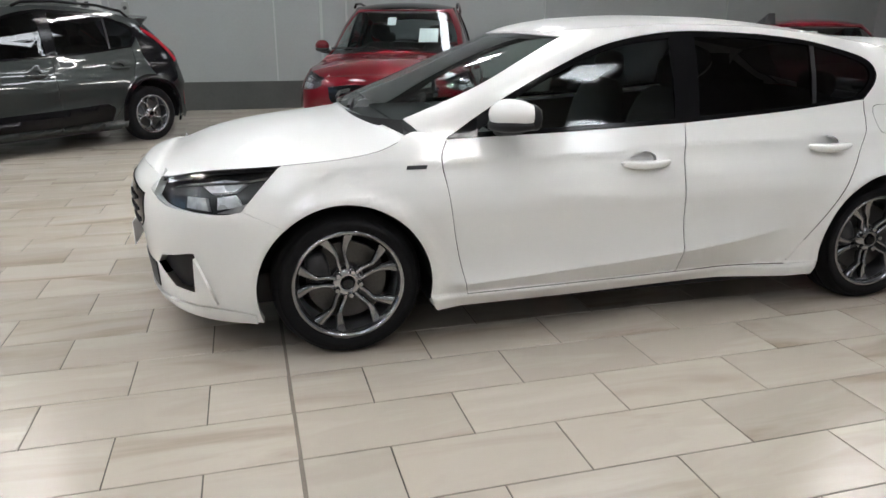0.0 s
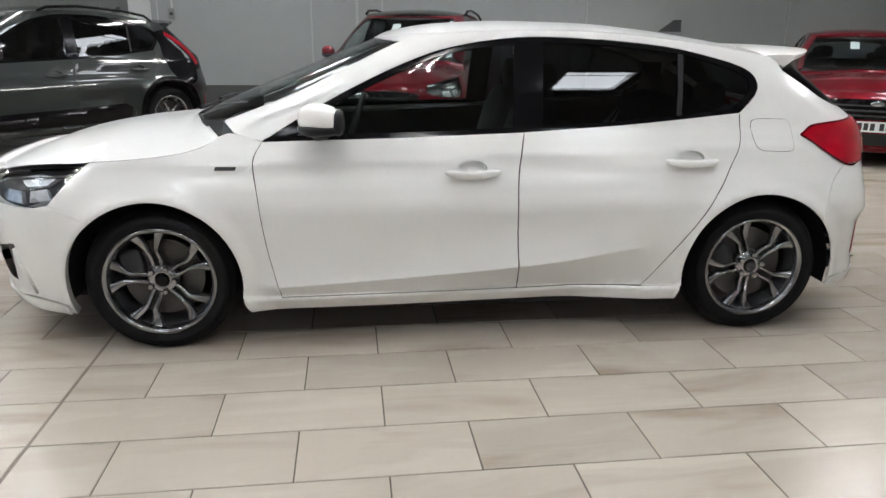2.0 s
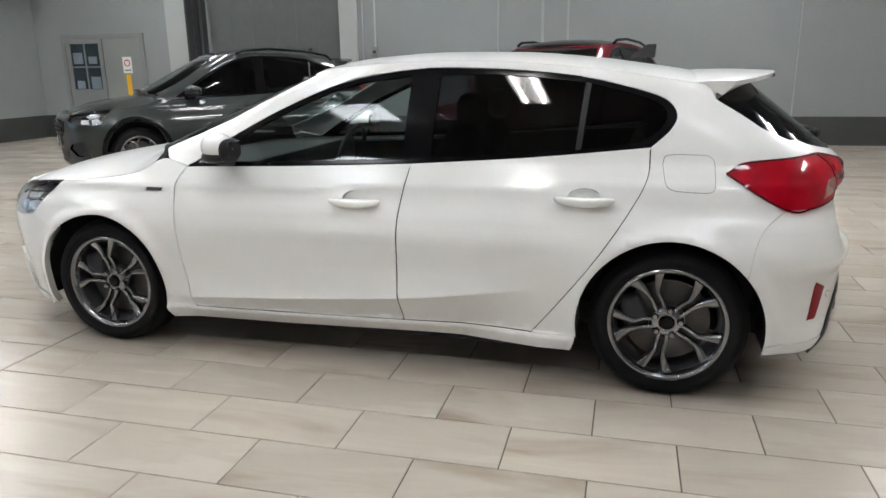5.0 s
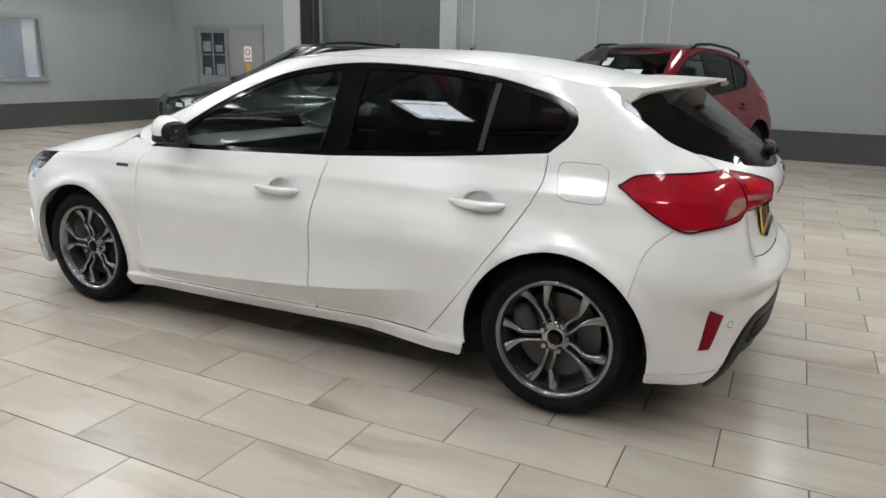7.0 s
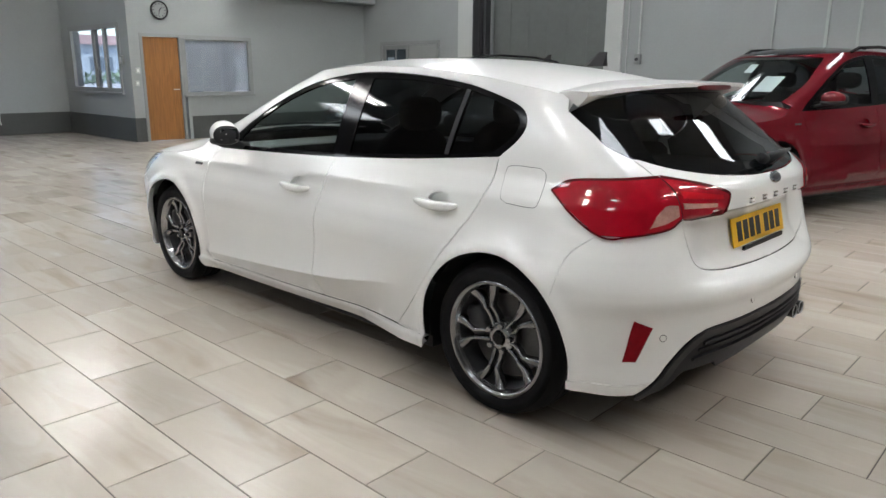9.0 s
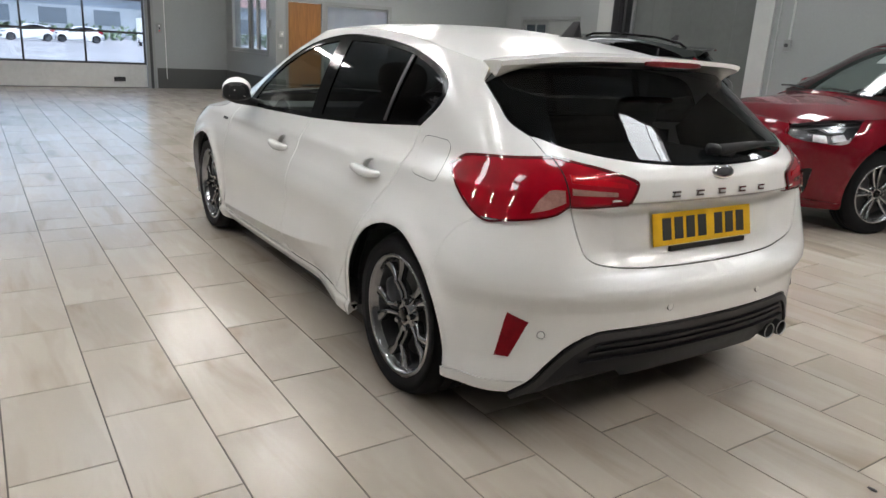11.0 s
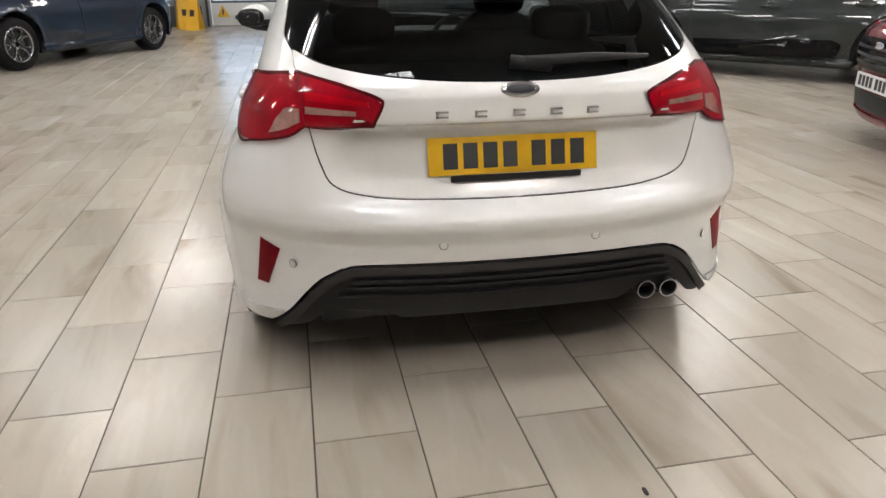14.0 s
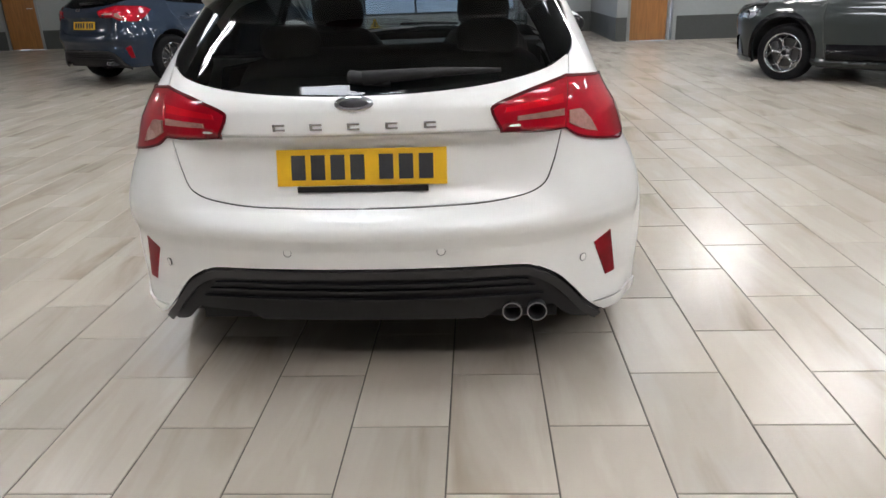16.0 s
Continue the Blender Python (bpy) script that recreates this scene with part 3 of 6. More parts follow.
part("door_handle", tube([(ROLL - 0.018, -7.24, 1.0), (ROLL + 0.035, -7.24, 1.0), (ROLL + 0.035, -7.36, 1.0)], 0.010, 8), M["alu"], lf)

# the yard
brick = plain("far_cladding", (0.36, 0.40, 0.43), 0.9, grain=6, vary=0.25)
ht = thing("yard_building", (-95, 6, -0.12), "long low pale clad building beyond the yard", "building")
part("wall", boxes((-8, 0, -60, 60, 0, 5.0)), brick, ht)
part("roof", boxes((-8.4, 0.5, -60.4, 60.4, 5.0, 6.2)), plain("far_roof", (0.45, 0.3, 0.28), 0.8, grain=3), ht)
for k in range(20):
    part("window", boxes((0.0, 0.04, -57 + 6 * k, -54 + 6 * k, 1.6, 3.4)), M["dark_glazing"], ht)
hedge = bmesh.new()
for k in range(1500):
    c = (random.uniform(-88.0, -86.0), random.uniform(-50, 60), random.uniform(-0.05, 1.3))
    r = random.uniform(0.25, 0.6)
    vs = [hedge.verts.new((c[0] + r * random.uniform(-1, 1), c[1] + r * random.uniform(-1, 1), c[2] + r * random.uniform(-1, 1))) for _ in range(4)]
    for f in ((0, 1, 2), (0, 1, 3), (1, 2, 3)):
        hedge.faces.new([vs[i] for i in f])
hd = part("hedge", hedge, plain("hedge_leaf", (0.16, 0.22, 0.14), 0.7, grain=5, vary=0.4))
tagged(hd, label="clipped green hedge along the far side of the yard", category="hedge", kind="stuff")
van = thing("panel_van", (-62, 15.2, -0.12), "white panel van parked across the yard", "van")
body = boxes((-2.6, 1.2, -0.95, 0.95, 0.35, 2.35), bevel=0.12)
part("body", body, M["white_plastic"], van)
cab = bmesh.new()
sec_v = [[cab.verts.new((x, y, z)) for x, z in ((1.21, 0.35), (2.6, 0.4), (2.7, 1.05), (2.0, 1.25), (1.5, 2.1), (1.21, 2.2))] for y in (-0.92, 0.92)]
cab.faces.new(sec_v[0])
cab.faces.new(sec_v[1][::-1])
for k in range(6):
    cab.faces.new((sec_v[0][k], sec_v[0][(k + 1) % 6], sec_v[1][(k + 1) % 6], sec_v[1][k]))
part("cab", cab, M["white_plastic"], van)
for x in (-1.7, 1.8):
    for y in (-0.85, 0.85):
        part("wheel", lathe([(0.001, -0.1), (0.33, -0.1), (0.35, -0.06), (0.35, 0.06), (0.33, 0.1), (0.001, 0.1)], 24, "Y", at=(x, y, 0.35)), M["black_rubber"], van)

# litter on the tiles
db = thing("litter", (0, 0, 0), "small dark scrap lying on the tiles", "litter")
db.matrix_world = pose(4.43, 3.763, 0.0)
part("scrap", blob((0, 0, 0.004), (0.016, 0.006, 0.004), 2.5, 6), M["black_rubber"], db)

# ---- cars: one lofted hatchback shell, cut into panels ----
from mathutils.geometry import delaunay_2d_cdt


def smooth_table(keys, values):
    """Monotone cubic through the pairs."""
    x, y = np.array(keys, float), np.array(values, float)
    h = np.diff(x)
    d = np.diff(y) / h
    m = np.zeros_like(y)
    m[0], m[-1] = d[0], d[-1]
    for i in range(1, len(x) - 1):
        if d[i - 1] * d[i] > 0:
            w1, w2 = 2 * h[i] + h[i - 1], h[i] + 2 * h[i - 1]
            m[i] = (w1 + w2) / (w1 / d[i - 1] + w2 / d[i])

    def f(q):
        q = np.clip(np.asarray(q, float), x[0], x[-1])
        k = np.clip(np.searchsorted(x, q) - 1, 0, len(x) - 2)
        t = (q - x[k]) / h[k]
        return (y[k] * (1 + 2 * t) * (1 - t) ** 2 + m[k] * h[k] * t * (1 - t) ** 2 + y[k + 1] * t * t * (3 - 2 * t) + m[k + 1] * h[k] * t * t * (t - 1))
    return f


# half width, tail and nose over the height; x runs backwards from the rear axle, y to the right
HALF = smooth_table([0.14, 0.22, 0.30, 0.45, 0.60, 0.70, 0.78, 0.84, 0.90, 0.95, 1.0, 1.05, 1.1, 1.15, 1.2, 1.25, 1.3, 1.38], [0.85, 0.872, 0.880, 0.893, 0.893, 0.868, 0.830, 0.809, 0.780, 0.754, 0.738, 0.721, 0.7025, 0.682, 0.6595, 0.635, 0.6075, 0.556])
TAIL = smooth_table([0.14, 0.24, 0.34, 0.43, 0.50, 0.562, 0.59, 0.625, 0.66, 0.74, 0.83, 0.885, 0.92, 0.945, 0.965, 0.985, 1.0, 1.06, 1.12, 1.20, 1.27, 1.38],
                    [0.61, 0.685, 0.728, 0.744, 0.754, 0.777, 0.771, 0.758, 0.746, 0.722, 0.707, 0.703, 0.700, 0.689, 0.668, 0.646, 0.628, 0.553, 0.480, 0.382, 0.299, 0.176])
RECESS = smooth_table([0.585, 0.607, 0.625, 0.66, 0.70, 0.75, 0.80, 0.83, 0.845, 0.857, 0.90], [0.0, 0.012, 0.040, 0.059, 0.070, 0.072, 0.073, 0.065, 0.037, 0.0, 0.0])     # hollow of the plate
TAIL_L = smooth_table([0.14, 0.5, 0.7, 0.9, 1.0, 1.2, 1.38], [0.50, 0.50, 0.50, 0.50, 0.50, 0.52, 0.52])
TAIL_P = smooth_table([0.14, 0.24, 0.34, 0.5, 0.65, 0.8, 1.0, 1.2, 1.38], [3.6, 3.3, 2.6, 2.3, 2.5, 2.8, 2.9, 3.0, 3.0])
NOSE = smooth_table([0.14, 0.20, 0.30, 0.45, 0.60, 0.70, 0.75, 0.80, 0.9], [-3.50, -3.545, -3.56, -3.575, -3.595, -3.585, -3.55, -3.48, -3.3])
SCREEN = smooth_table([0.14, 0.90, 0.95, 1.0, 1.1, 1.2, 1.3, 1.37, 1.40], [-2.78, -2.74, -2.64, -2.52, -2.28, -2.04, -1.79, -1.62, -1.56])
XF0, XR0, KF, KR = -2.87, 0.2, 1.15, 1.1
WHEELS = (-2.70, 0.0)
WEDGE = smooth_table([-2.4, -2.2, -1.15, -0.6, -0.3], [0.275, 0.285, 0.356, 0.425, 0.46])     # height of the crease over the sill


def swell(x, z):
    """Sculpted parts of the flank: sill, door wedge, shoulder, arch lips."""
    zl = WEDGE(x)
    fade = np.clip((x + 2.30) / 0.10, 0, 1) * np.clip((-0.52 - x) / 0.35, 0, 1)
    over = np.clip((zl + 0.15 - z) / 0.15, 0, 1)
    wedge = (0.032 * over * over - 0.5 * np.clip(zl - z, 0, 0.2)) * fade
    front = -0.030 * np.clip((-1.7 - x) / 0.5, 0, 1) * np.clip((z - 0.80) / 0.1, 0, 1)
    sill = 0.020 * np.clip((0.238 - z) / 0.012, 0, 1) * np.clip((x + 2.36) / 0.03, 0, 1) * np.clip((-0.36 - x) / 0.03, 0, 1)
    crease = 0.006 * np.exp(-np.abs(z - (0.83 + 0.03 * (x + 1.2))) / 0.025) * np.clip((x + 2.6) / 0.4, 0, 1)
    lip = 0
    for a in WHEELS:
        r = np.hypot(x - a, z - 0.30)
        lip = lip + 0.016 * np.exp(-((r - 0.375) / 0.035) ** 2) * (z > 0.15)
    hollow = -0.003 * np.exp(-((z - 0.56) / 0.09) ** 2) * np.clip((x + 2.2) / 0.2, 0, 1) * np.clip((-0.45 - x) / 0.2, 0, 1)
    return wedge + front + sill + crease + lip + hollow


def shell(s, z, upper):
    """The body's right half: s runs from the middle of the nose along the flank to the middle of the tail."""
    s, z = np.asarray(s, float), np.asarray(z, float)
    xf = SCREEN(z) if upper else NOSE(z)
    lf = np.where(z > 0.85, 0.50, 0.50) if upper else np.full_like(z, 0.72)
    pf = 3.0 if upper else 2.35
    xr, lr, pr = TAIL(z), TAIL_L(z), TAIL_P(z)
    a, b = xf + lf, xr - lr
    x = a + (s - XF0) / (XR0 - XF0) * (b - a)
    y = np.ones_like(x)
    pr_ = np.clip((s - XR0) / KR, 0, 1) * math.pi / 2
    r = (np.sin(pr_) ** pr + np.cos(pr_) ** pr) ** (-1 / pr)
    rear = s > XR0
    x = np.where(rear, b + lr * r * np.sin(pr_), x)
    y = np.where(rear, r * np.cos(pr_), y)
    pf_ = np.clip((XF0 - s) / KF, 0, 1) * math.pi / 2
    r = (np.sin(pf_) ** pf + np.cos(pf_) ** pf) ** (-1 / pf)
    fore = s < XF0
    x = np.where(fore, a - lf * r * np.sin(pf_), x)
    y = np.where(fore, r * np.cos(pf_), y)
    inner = np.clip((0.66 - np.abs(y) * HALF(z)) / 0.25, 0, 1)
    x = x - np.where(rear, RECESS(z) * inner ** 2 * (3 - 2 * inner), 0)
    return np.stack([x, y * (HALF(z) + swell(x, z)), z], -1)


def find_s(kind, v, z, upper):
    """The s at which the shell has that x on its flank ("x"), or that y at its tail ("y") or nose ("f")."""
    if kind == "s":
        return v
    lo, hi = {"x": (XF0 - KF, XR0 + KR), "y": (XR0, XR0 + KR), "f": (XF0 - KF, XF0)}[kind]
    q = np.linspace(lo, hi, 500)
    p = shell(q, np.full_like(q, z), upper)
    if kind == "x":
        return float(np.interp(v, p[:, 0], q))
    if kind == "y":
        return float(np.interp(-v, -p[:, 1], q))
    return float(np.interp(v, p[:, 1], q))


def curve(points, n=8):
    """Catmull-Rom through the points."""
    p = np.array(points, float)
    if len(p) < 3:
        return [tuple(q) for q in p]
    e = np.vstack([2 * p[0] - p[1], p, 2 * p[-1] - p[-2]])
    out = []
    for i in range(1, len(e) - 2):
        for k in range(n):
            t = k / n
            a, b, c, d = e[i - 1], e[i], e[i + 1], e[i + 2]
            out.append(tuple(0.5 * (2 * b + (c - a) * t + (2 * a - 5 * b + 4 * c - d) * t * t + (3 * b - a - 3 * c + d) * t ** 3)))
    return out + [tuple(p[-1])]


def outline(segments, upper):
    """Closed loop in (s, z) from runs of ("x" | "y" | "f", value, z); each run is a smooth curve."""
    loop = []
    for run in segments:
        kinds = {k for k, v, z in run}
        if len(kinds) == 1 and kinds != {"s"}:
            k = run[0][0]
            flat = [(v, z) for _, v, z in run]
            fine = curve(flat) if len(flat) > 2 else [(flat[0][0] + (flat[1][0] - flat[0][0]) * i / 8, flat[0][1] + (flat[1][1] - flat[0][1]) * i / 8) for i in range(9)]
            pts = [(find_s(k, v, z, upper), z) for v, z in fine]
        else:
            pts = curve([(find_s(k, v, z, upper), z) for k, v, z in run])
        loop += [q for q in pts if not loop or math.dist(q, loop[-1]) > 1e-4]
    if math.dist(loop[0], loop[-1]) < 1e-4:
        loop.pop()
    return loop


def arc(cx, cz, r, a0, a1, n=14):
    return [("x", cx + r * math.cos(radians(a0 + (a1 - a0) * k / n)), cz + r * math.sin(radians(a0 + (a1 - a0) * k / n))) for k in range(n + 1)]


def resample(loop, step):
    out = []
    for a, b in zip(loop, loop[1:] + loop[:1]):
        n = max(1, math.ceil(math.dist(a, b) / step))
        out += [(a[0] + (b[0] - a[0]) * k / n, a[1] + (b[1] - a[1]) * k / n) for k in range(n)]
    return out


def area_of(loop):
    p = np.array(loop)
    return 0.5 * np.sum(p[:, 0] * np.roll(p[:, 1], -1) - np.roll(p[:, 0], -1) * p[:, 1])


def shrink(loop, d, keep=()):
    """Moves the loop inwards by d, but for points on the lines of symmetry."""
    p = np.array(loop)
    if area_of(loop) < 0:
        p = p[::-1]
    t = np.roll(p, -1, 0) - np.roll(p, 1, 0)
    n = np.stack([-t[:, 1], t[:, 0]], -1) / np.maximum(np.linalg.norm(t, axis=1), 1e-9)[:, None]
    q = p + d * n
    for edge in (XR0 + KR, XF0 - KF):
        on = np.abs(p[:, 0] - edge) < 1e-3
        q[on, 0] = edge
    return [tuple(v) for v in q]


def inside(pts, loops):
    pts = np.asarray(pts)
    hit = np.zeros(len(pts), bool)
    for loop in loops:
        a = np.array(loop)
        b = np.roll(a, -1, 0)
        for (x0, y0), (x1, y1) in zip(a, b):
            if y0 != y1:
                hit ^= ((pts[:, 1] < y0) != (pts[:, 1] < y1)) & (pts[:, 0] < x0 + (pts[:, 1] - y0) * (x1 - x0) / (y1 - y0))
    return hit


def fill(loops, step):
    """Triangles of a region with holes."""
    loops = [resample(l, step) for l in loops]
    edge, links = [], []
    for l in loops:
        n = len(edge)
        edge += l
        links += [(n + k, n + (k + 1) % len(l)) for k in range(len(l))]
    e = np.array(edge)
    lo, hi = e.min(0), e.max(0)
    rows = np.arange(lo[1] + step / 2, hi[1], step * 0.87)
    grid = np.array([(x + (step / 2 if k % 2 else 0), z) for k, z in enumerate(rows) for x in np.arange(lo[0] + step / 3, hi[0], step)]).reshape(-1, 2)
    if len(grid):
        grid = grid[inside(grid, loops)]
    if len(grid):
        grid = grid[np.array([np.min(np.sum((e - g) ** 2, 1)) for g in grid]) > (0.45 * step) ** 2]
    # a row of points on the crease over the sill keeps it sharp
    if step < 0.05 and lo[0] < -0.6 and hi[0] > -2.2 and lo[1] < 0.4:
        xs = np.arange(max(lo[0], -2.6), min(hi[0], 0.0), step * 0.5)
        row = np.array([(s, float(WEDGE(shell(np.array([s]), np.array([0.36]), False)[0, 0])) + d) for s in xs for d in (-0.006, 0.002, 0.010)])
        row = row[inside(row, loops)]
        if len(row):
            row = row[np.array([np.min(np.sum((e - g) ** 2, 1)) for g in row]) > 0.006 ** 2]
        if len(row) and len(grid):
            grid = grid[np.array([np.min(np.sum((row - g) ** 2, 1)) for g in grid]) > 0.01 ** 2]
            grid = np.vstack([grid, row])
    pts = [Vector(p) for p in edge] + [Vector(p) for p in grid]
    v, _, f, ov, _, _ = delaunay_2d_cdt(pts, links, [], 0, 1e-6)
    v = np.array([tuple(p) for p in v])
    f = [t for t in f if len(t) == 3]
    c = np.array([v[list(t)].mean(0) for t in f])
    f = [t for t, ok in zip(f, inside(c, loops)) if ok]
    rim = {}
    for t in f:
        for a, b in zip(t, (t[1], t[2], t[0])):
            rim[(a, b)] = (b, a) not in rim and not rim.pop((b, a), None)
    count = {}
    for t in f:
        for a, b in zip(t, (t[1], t[2], t[0])):
            count[frozenset((a, b))] = count.get(frozenset((a, b)), 0) + 1
    border = [(a, b) for t in f for a, b in zip(t, (t[1], t[2], t[0])) if count[frozenset((a, b))] == 1]
    return v, f, border


class Shape:
    """Gathers triangles with their own normals, then makes one mesh object."""

    def __init__(self):
        self.v, self.n, self.f = [], [], []

    def add(self, v, n, f, flip=False):
        k = len(self.v)
        self.v += [tuple(p) for p in v]
        self.n += [tuple(p) for p in n]
        self.f += [tuple(k + i for i in (reversed(t) if flip else t)) for t in f]

    def make(self, name, material, parent, label="", warp=None):
        v, n = np.array(self.v), np.array(self.n)
        if warp:
            w = warp(v)
            e = 1e-3
            n = warp(v + e * n) - w
            # normals follow the inverse stretch
            d = [warp(v + e * np.eye(3)[i]) - w for i in range(3)]
            j = np.stack(d, -1) / e
            n = np.einsum("nij,nj->ni", np.linalg.inv(j).transpose(0, 2, 1), np.array(self.n))
            v = w
        n /= np.maximum(np.linalg.norm(n, axis=1), 1e-9)[:, None]
        me = bpy.data.meshes.new(name)
        me.from_pydata([tuple(p) for p in v], [], self.f)
        me.shade_smooth()
        me.normals_split_custom_set_from_vertices([tuple(p) for p in n])
        me.materials.append(material)
        ob = new(name, me)
        ob.parent = parent
        if label:
            tagged(ob, label=label)
        return ob


def on_shell(v, upper, off=0.0):
    s, z = v[:, 0], v[:, 1]
    e = 2e-3
    p = shell(s, z, upper)
    ds = shell(np.minimum(s + e, XR0 + KR), z, upper) - shell(np.maximum(s - e, XF0 - KF), z, upper)
    dz = shell(s, z + e, upper) - shell(s, z - e, upper)
    n = np.cross(dz, ds)
    n /= np.maximum(np.linalg.norm(n, axis=1), 1e-12)[:, None]
    n[(n[:, 1] < -0.2) & (n[:, 0] < 0.2)] *= -1
    return p + off * n, n


def panel(segments, upper=False, off=0.0, fold=0.012, step=0.035, gap=0.002, sides=(1,), holes=(), shape=None, whole=False):
    """A piece of the shell with a folded edge. sides: 1 right, -1 left."""
    shape = shape or Shape()
    loops = [shrink(outline(segments, upper), gap)] + [shrink(outline(h, upper), -gap) for h in holes]
    v, f, border = fill(loops, step)
    p, n = on_shell(v, upper, off)
    ring = sorted({i for e in border for i in e})
    where = {i: k for k, i in enumerate(ring)}
    c = p[ring]
    mid = p.mean(0)
    back = c - fold * n[ring]
    # faces must look along the normals
    t0 = f[len(f) // 2]
    wrong = np.dot(np.cross(p[t0[1]] - p[t0[0]], p[t0[2]] - p[t0[0]]), n[t0[0]]) < 0
    axis = (XR0 + KR, XF0 - KF)
    for side in sides:
        m = np.array([1, side, 1])
        shape.add(p * m, n * m, f, flip=wrong ^ (side < 0))
        if fold:
            out = c - mid
            out -= np.sum(out * n[ring], 1)[:, None] * n[ring]
            out /= np.maximum(np.linalg.norm(out, axis=1), 1e-9)[:, None]
            quads = [(where[a], where[b], len(ring) + where[b], len(ring) + where[a]) for a, b in border if not (whole and any(abs(v[a, 0] - x) < 1e-3 and abs(v[b, 0] - x) < 1e-3 for x in axis))]
            out *= math.copysign(1.0, fold)
            shape.add(np.vstack([c, back]) * m, np.vstack([out, out]) * m, quads, flip=wrong ^ (side < 0) ^ True)
    return shape


def seam(run, upper, material, name, parent=None, width=0.007, off=-0.005, sides=(1, -1), lab="", warp=None, fold=0.0, step=0.03):
    """A narrow strip along a cut of the shell."""
    q = np.array(outline([run], upper))
    t = np.gradient(q, axis=0)
    n = np.stack([-t[:, 1], t[:, 0]], -1) / np.maximum(np.linalg.norm(t, axis=1), 1e-9)[:, None]
    w = np.broadcast_to(np.asarray(width, float), (len(q),))[:, None]
    a, b = q + w * n, q - w * n
    hi = XR0 + KR
    for side in sides:
        g = []
        for l in (a, q, b):
            l = np.column_stack([np.clip(l[:, 0], XF0 - KF, hi), l[:, 1]])
            p, m = on_shell(l, upper, off)
            g.append((p * [1, side, 1], m * [1, side, 1]))
        s = Shape()
        k = len(q)
        v, nn = np.vstack([p for p, m in g]), np.vstack([m for p, m in g])
        f = [(r * k + i, r * k + i + 1, (r + 1) * k + i + 1, (r + 1) * k + i) for r in (0, 1) for i in range(k - 1)]
        t0 = f[k // 2]
        wrong = np.dot(np.cross(v[t0[1]] - v[t0[0]], v[t0[2]] - v[t0[0]]), nn[t0[0]]) < 0
        s.add(v, nn, f, flip=wrong)
        if fold:
            for e, sg in ((0, 1), (2, -1)):
                p, m = g[e]
                out = (p - g[1][0])
                s.add(np.vstack([p, p - fold * m]), np.vstack([out, out]), [(i, i + 1, k + i + 1, k + i) for i in range(k - 1)], flip=wrong ^ (sg > 0))
        s.make(name, material, parent, lab, warp)


def rows_patch(rows, normals_up=True):
    """A grid of points (rows of equal length) as a Shape with its own normals."""
    g = np.array(rows)
    du = np.gradient(g, axis=1)
    dv = np.gradient(g, axis=0)
    n = np.cross(dv, du)
    n /= np.maximum(np.linalg.norm(n, axis=2), 1e-12)[..., None]
    flip = (n[..., 2].mean() < 0) == normals_up
    if flip:
        n = -n
    h, w = g.shape[:2]
    f = [(i * w + j, i * w + j + 1, (i + 1) * w + j + 1, (i + 1) * w + j) for i in range(h - 1) for j in range(w - 1)]
    t = f[len(f) // 2]
    flat = g.reshape(-1, 3)
    wrong = np.dot(np.cross(flat[t[1]] - flat[t[0]], flat[t[2]] - flat[t[0]]), n.reshape(-1, 3)[t[0]]) < 0
    s = Shape()
    s.add(flat, n.reshape(-1, 3), f, flip=wrong)
    return s


# ---- panel cuts ----
ARCH = 0.365
AZ = 0.298
DOOR_F = [("x", -2.24, 0.893), ("x", -2.276, 0.815), ("x", -2.258, 0.68), ("x", -2.226, 0.45), ("x", -2.175, 0.232)]
SPLIT = [("x", -1.105, 0.931), ("x", -1.14, 0.72), ("x", -1.14, 0.46), ("x", -1.128, 0.234)]
DOOR_R = [("x", -0.10, 1.013), ("x", -0.108, 0.89), ("x", -0.178, 0.75), ("x", -0.30, 0.565), ("x", -0.44, 0.375), ("x", -0.55, 0.236)]
DLO_LOW = [("x", -2.24, 0.893), ("x", -1.69, 0.910), ("x", -1.105, 0.931), ("x", -0.6, 0.965), ("x", -0.10, 1.013)]
DLO_TOP = [("x", -0.10, 1.013), ("x", -0.03, 1.08), ("x", -0.008, 1.14), ("x", -0.055, 1.20), ("x", -0.21, 1.25), ("x", -0.43, 1.295), ("x", -0.76, 1.325), ("x", -1.10, 1.33), ("x", -1.43, 1.283), ("x", -1.69, 1.19), ("x", -1.96, 1.058), ("x", -2.24, 0.893)]
ROOF_EDGE = smooth_table([-2.5, -1.75, -1.45, -1.11, -0.75, -0.40, -0.10, 0.05, 0.13, 0.30, 0.5], [1.295, 1.325, 1.345, 1.362, 1.357, 1.329, 1.287, 1.262, 1.248, 1.252, 1.26])
HATCH_SIDE = [("x", 0.14, 1.195), ("x", 0.25, 1.128), ("x", 0.33, 1.076), ("y", 0.634, 1.037)]
HATCH_LOW = [("y", 0.634, 1.037), ("y", 0.622, 0.95), ("y", 0.605, 0.86), ("y", 0.575, 0.74), ("y", 0.535, 0.672), ("y", 0.42, 0.64), ("y", 0.2, 0.632), ("y", 0.0, 0.63)]
LAMP_TOP = [("x", 0.185, 0.915), ("x", 0.253, 0.955), ("x", 0.44, 0.972), ("y", 0.62, 0.98)]
LAMP_LOW = [("y", 0.607, 0.845), ("y", 0.66, 0.812), ("x", 0.50, 0.788), ("x", 0.405, 0.787), ("x", 0.185, 0.915)]
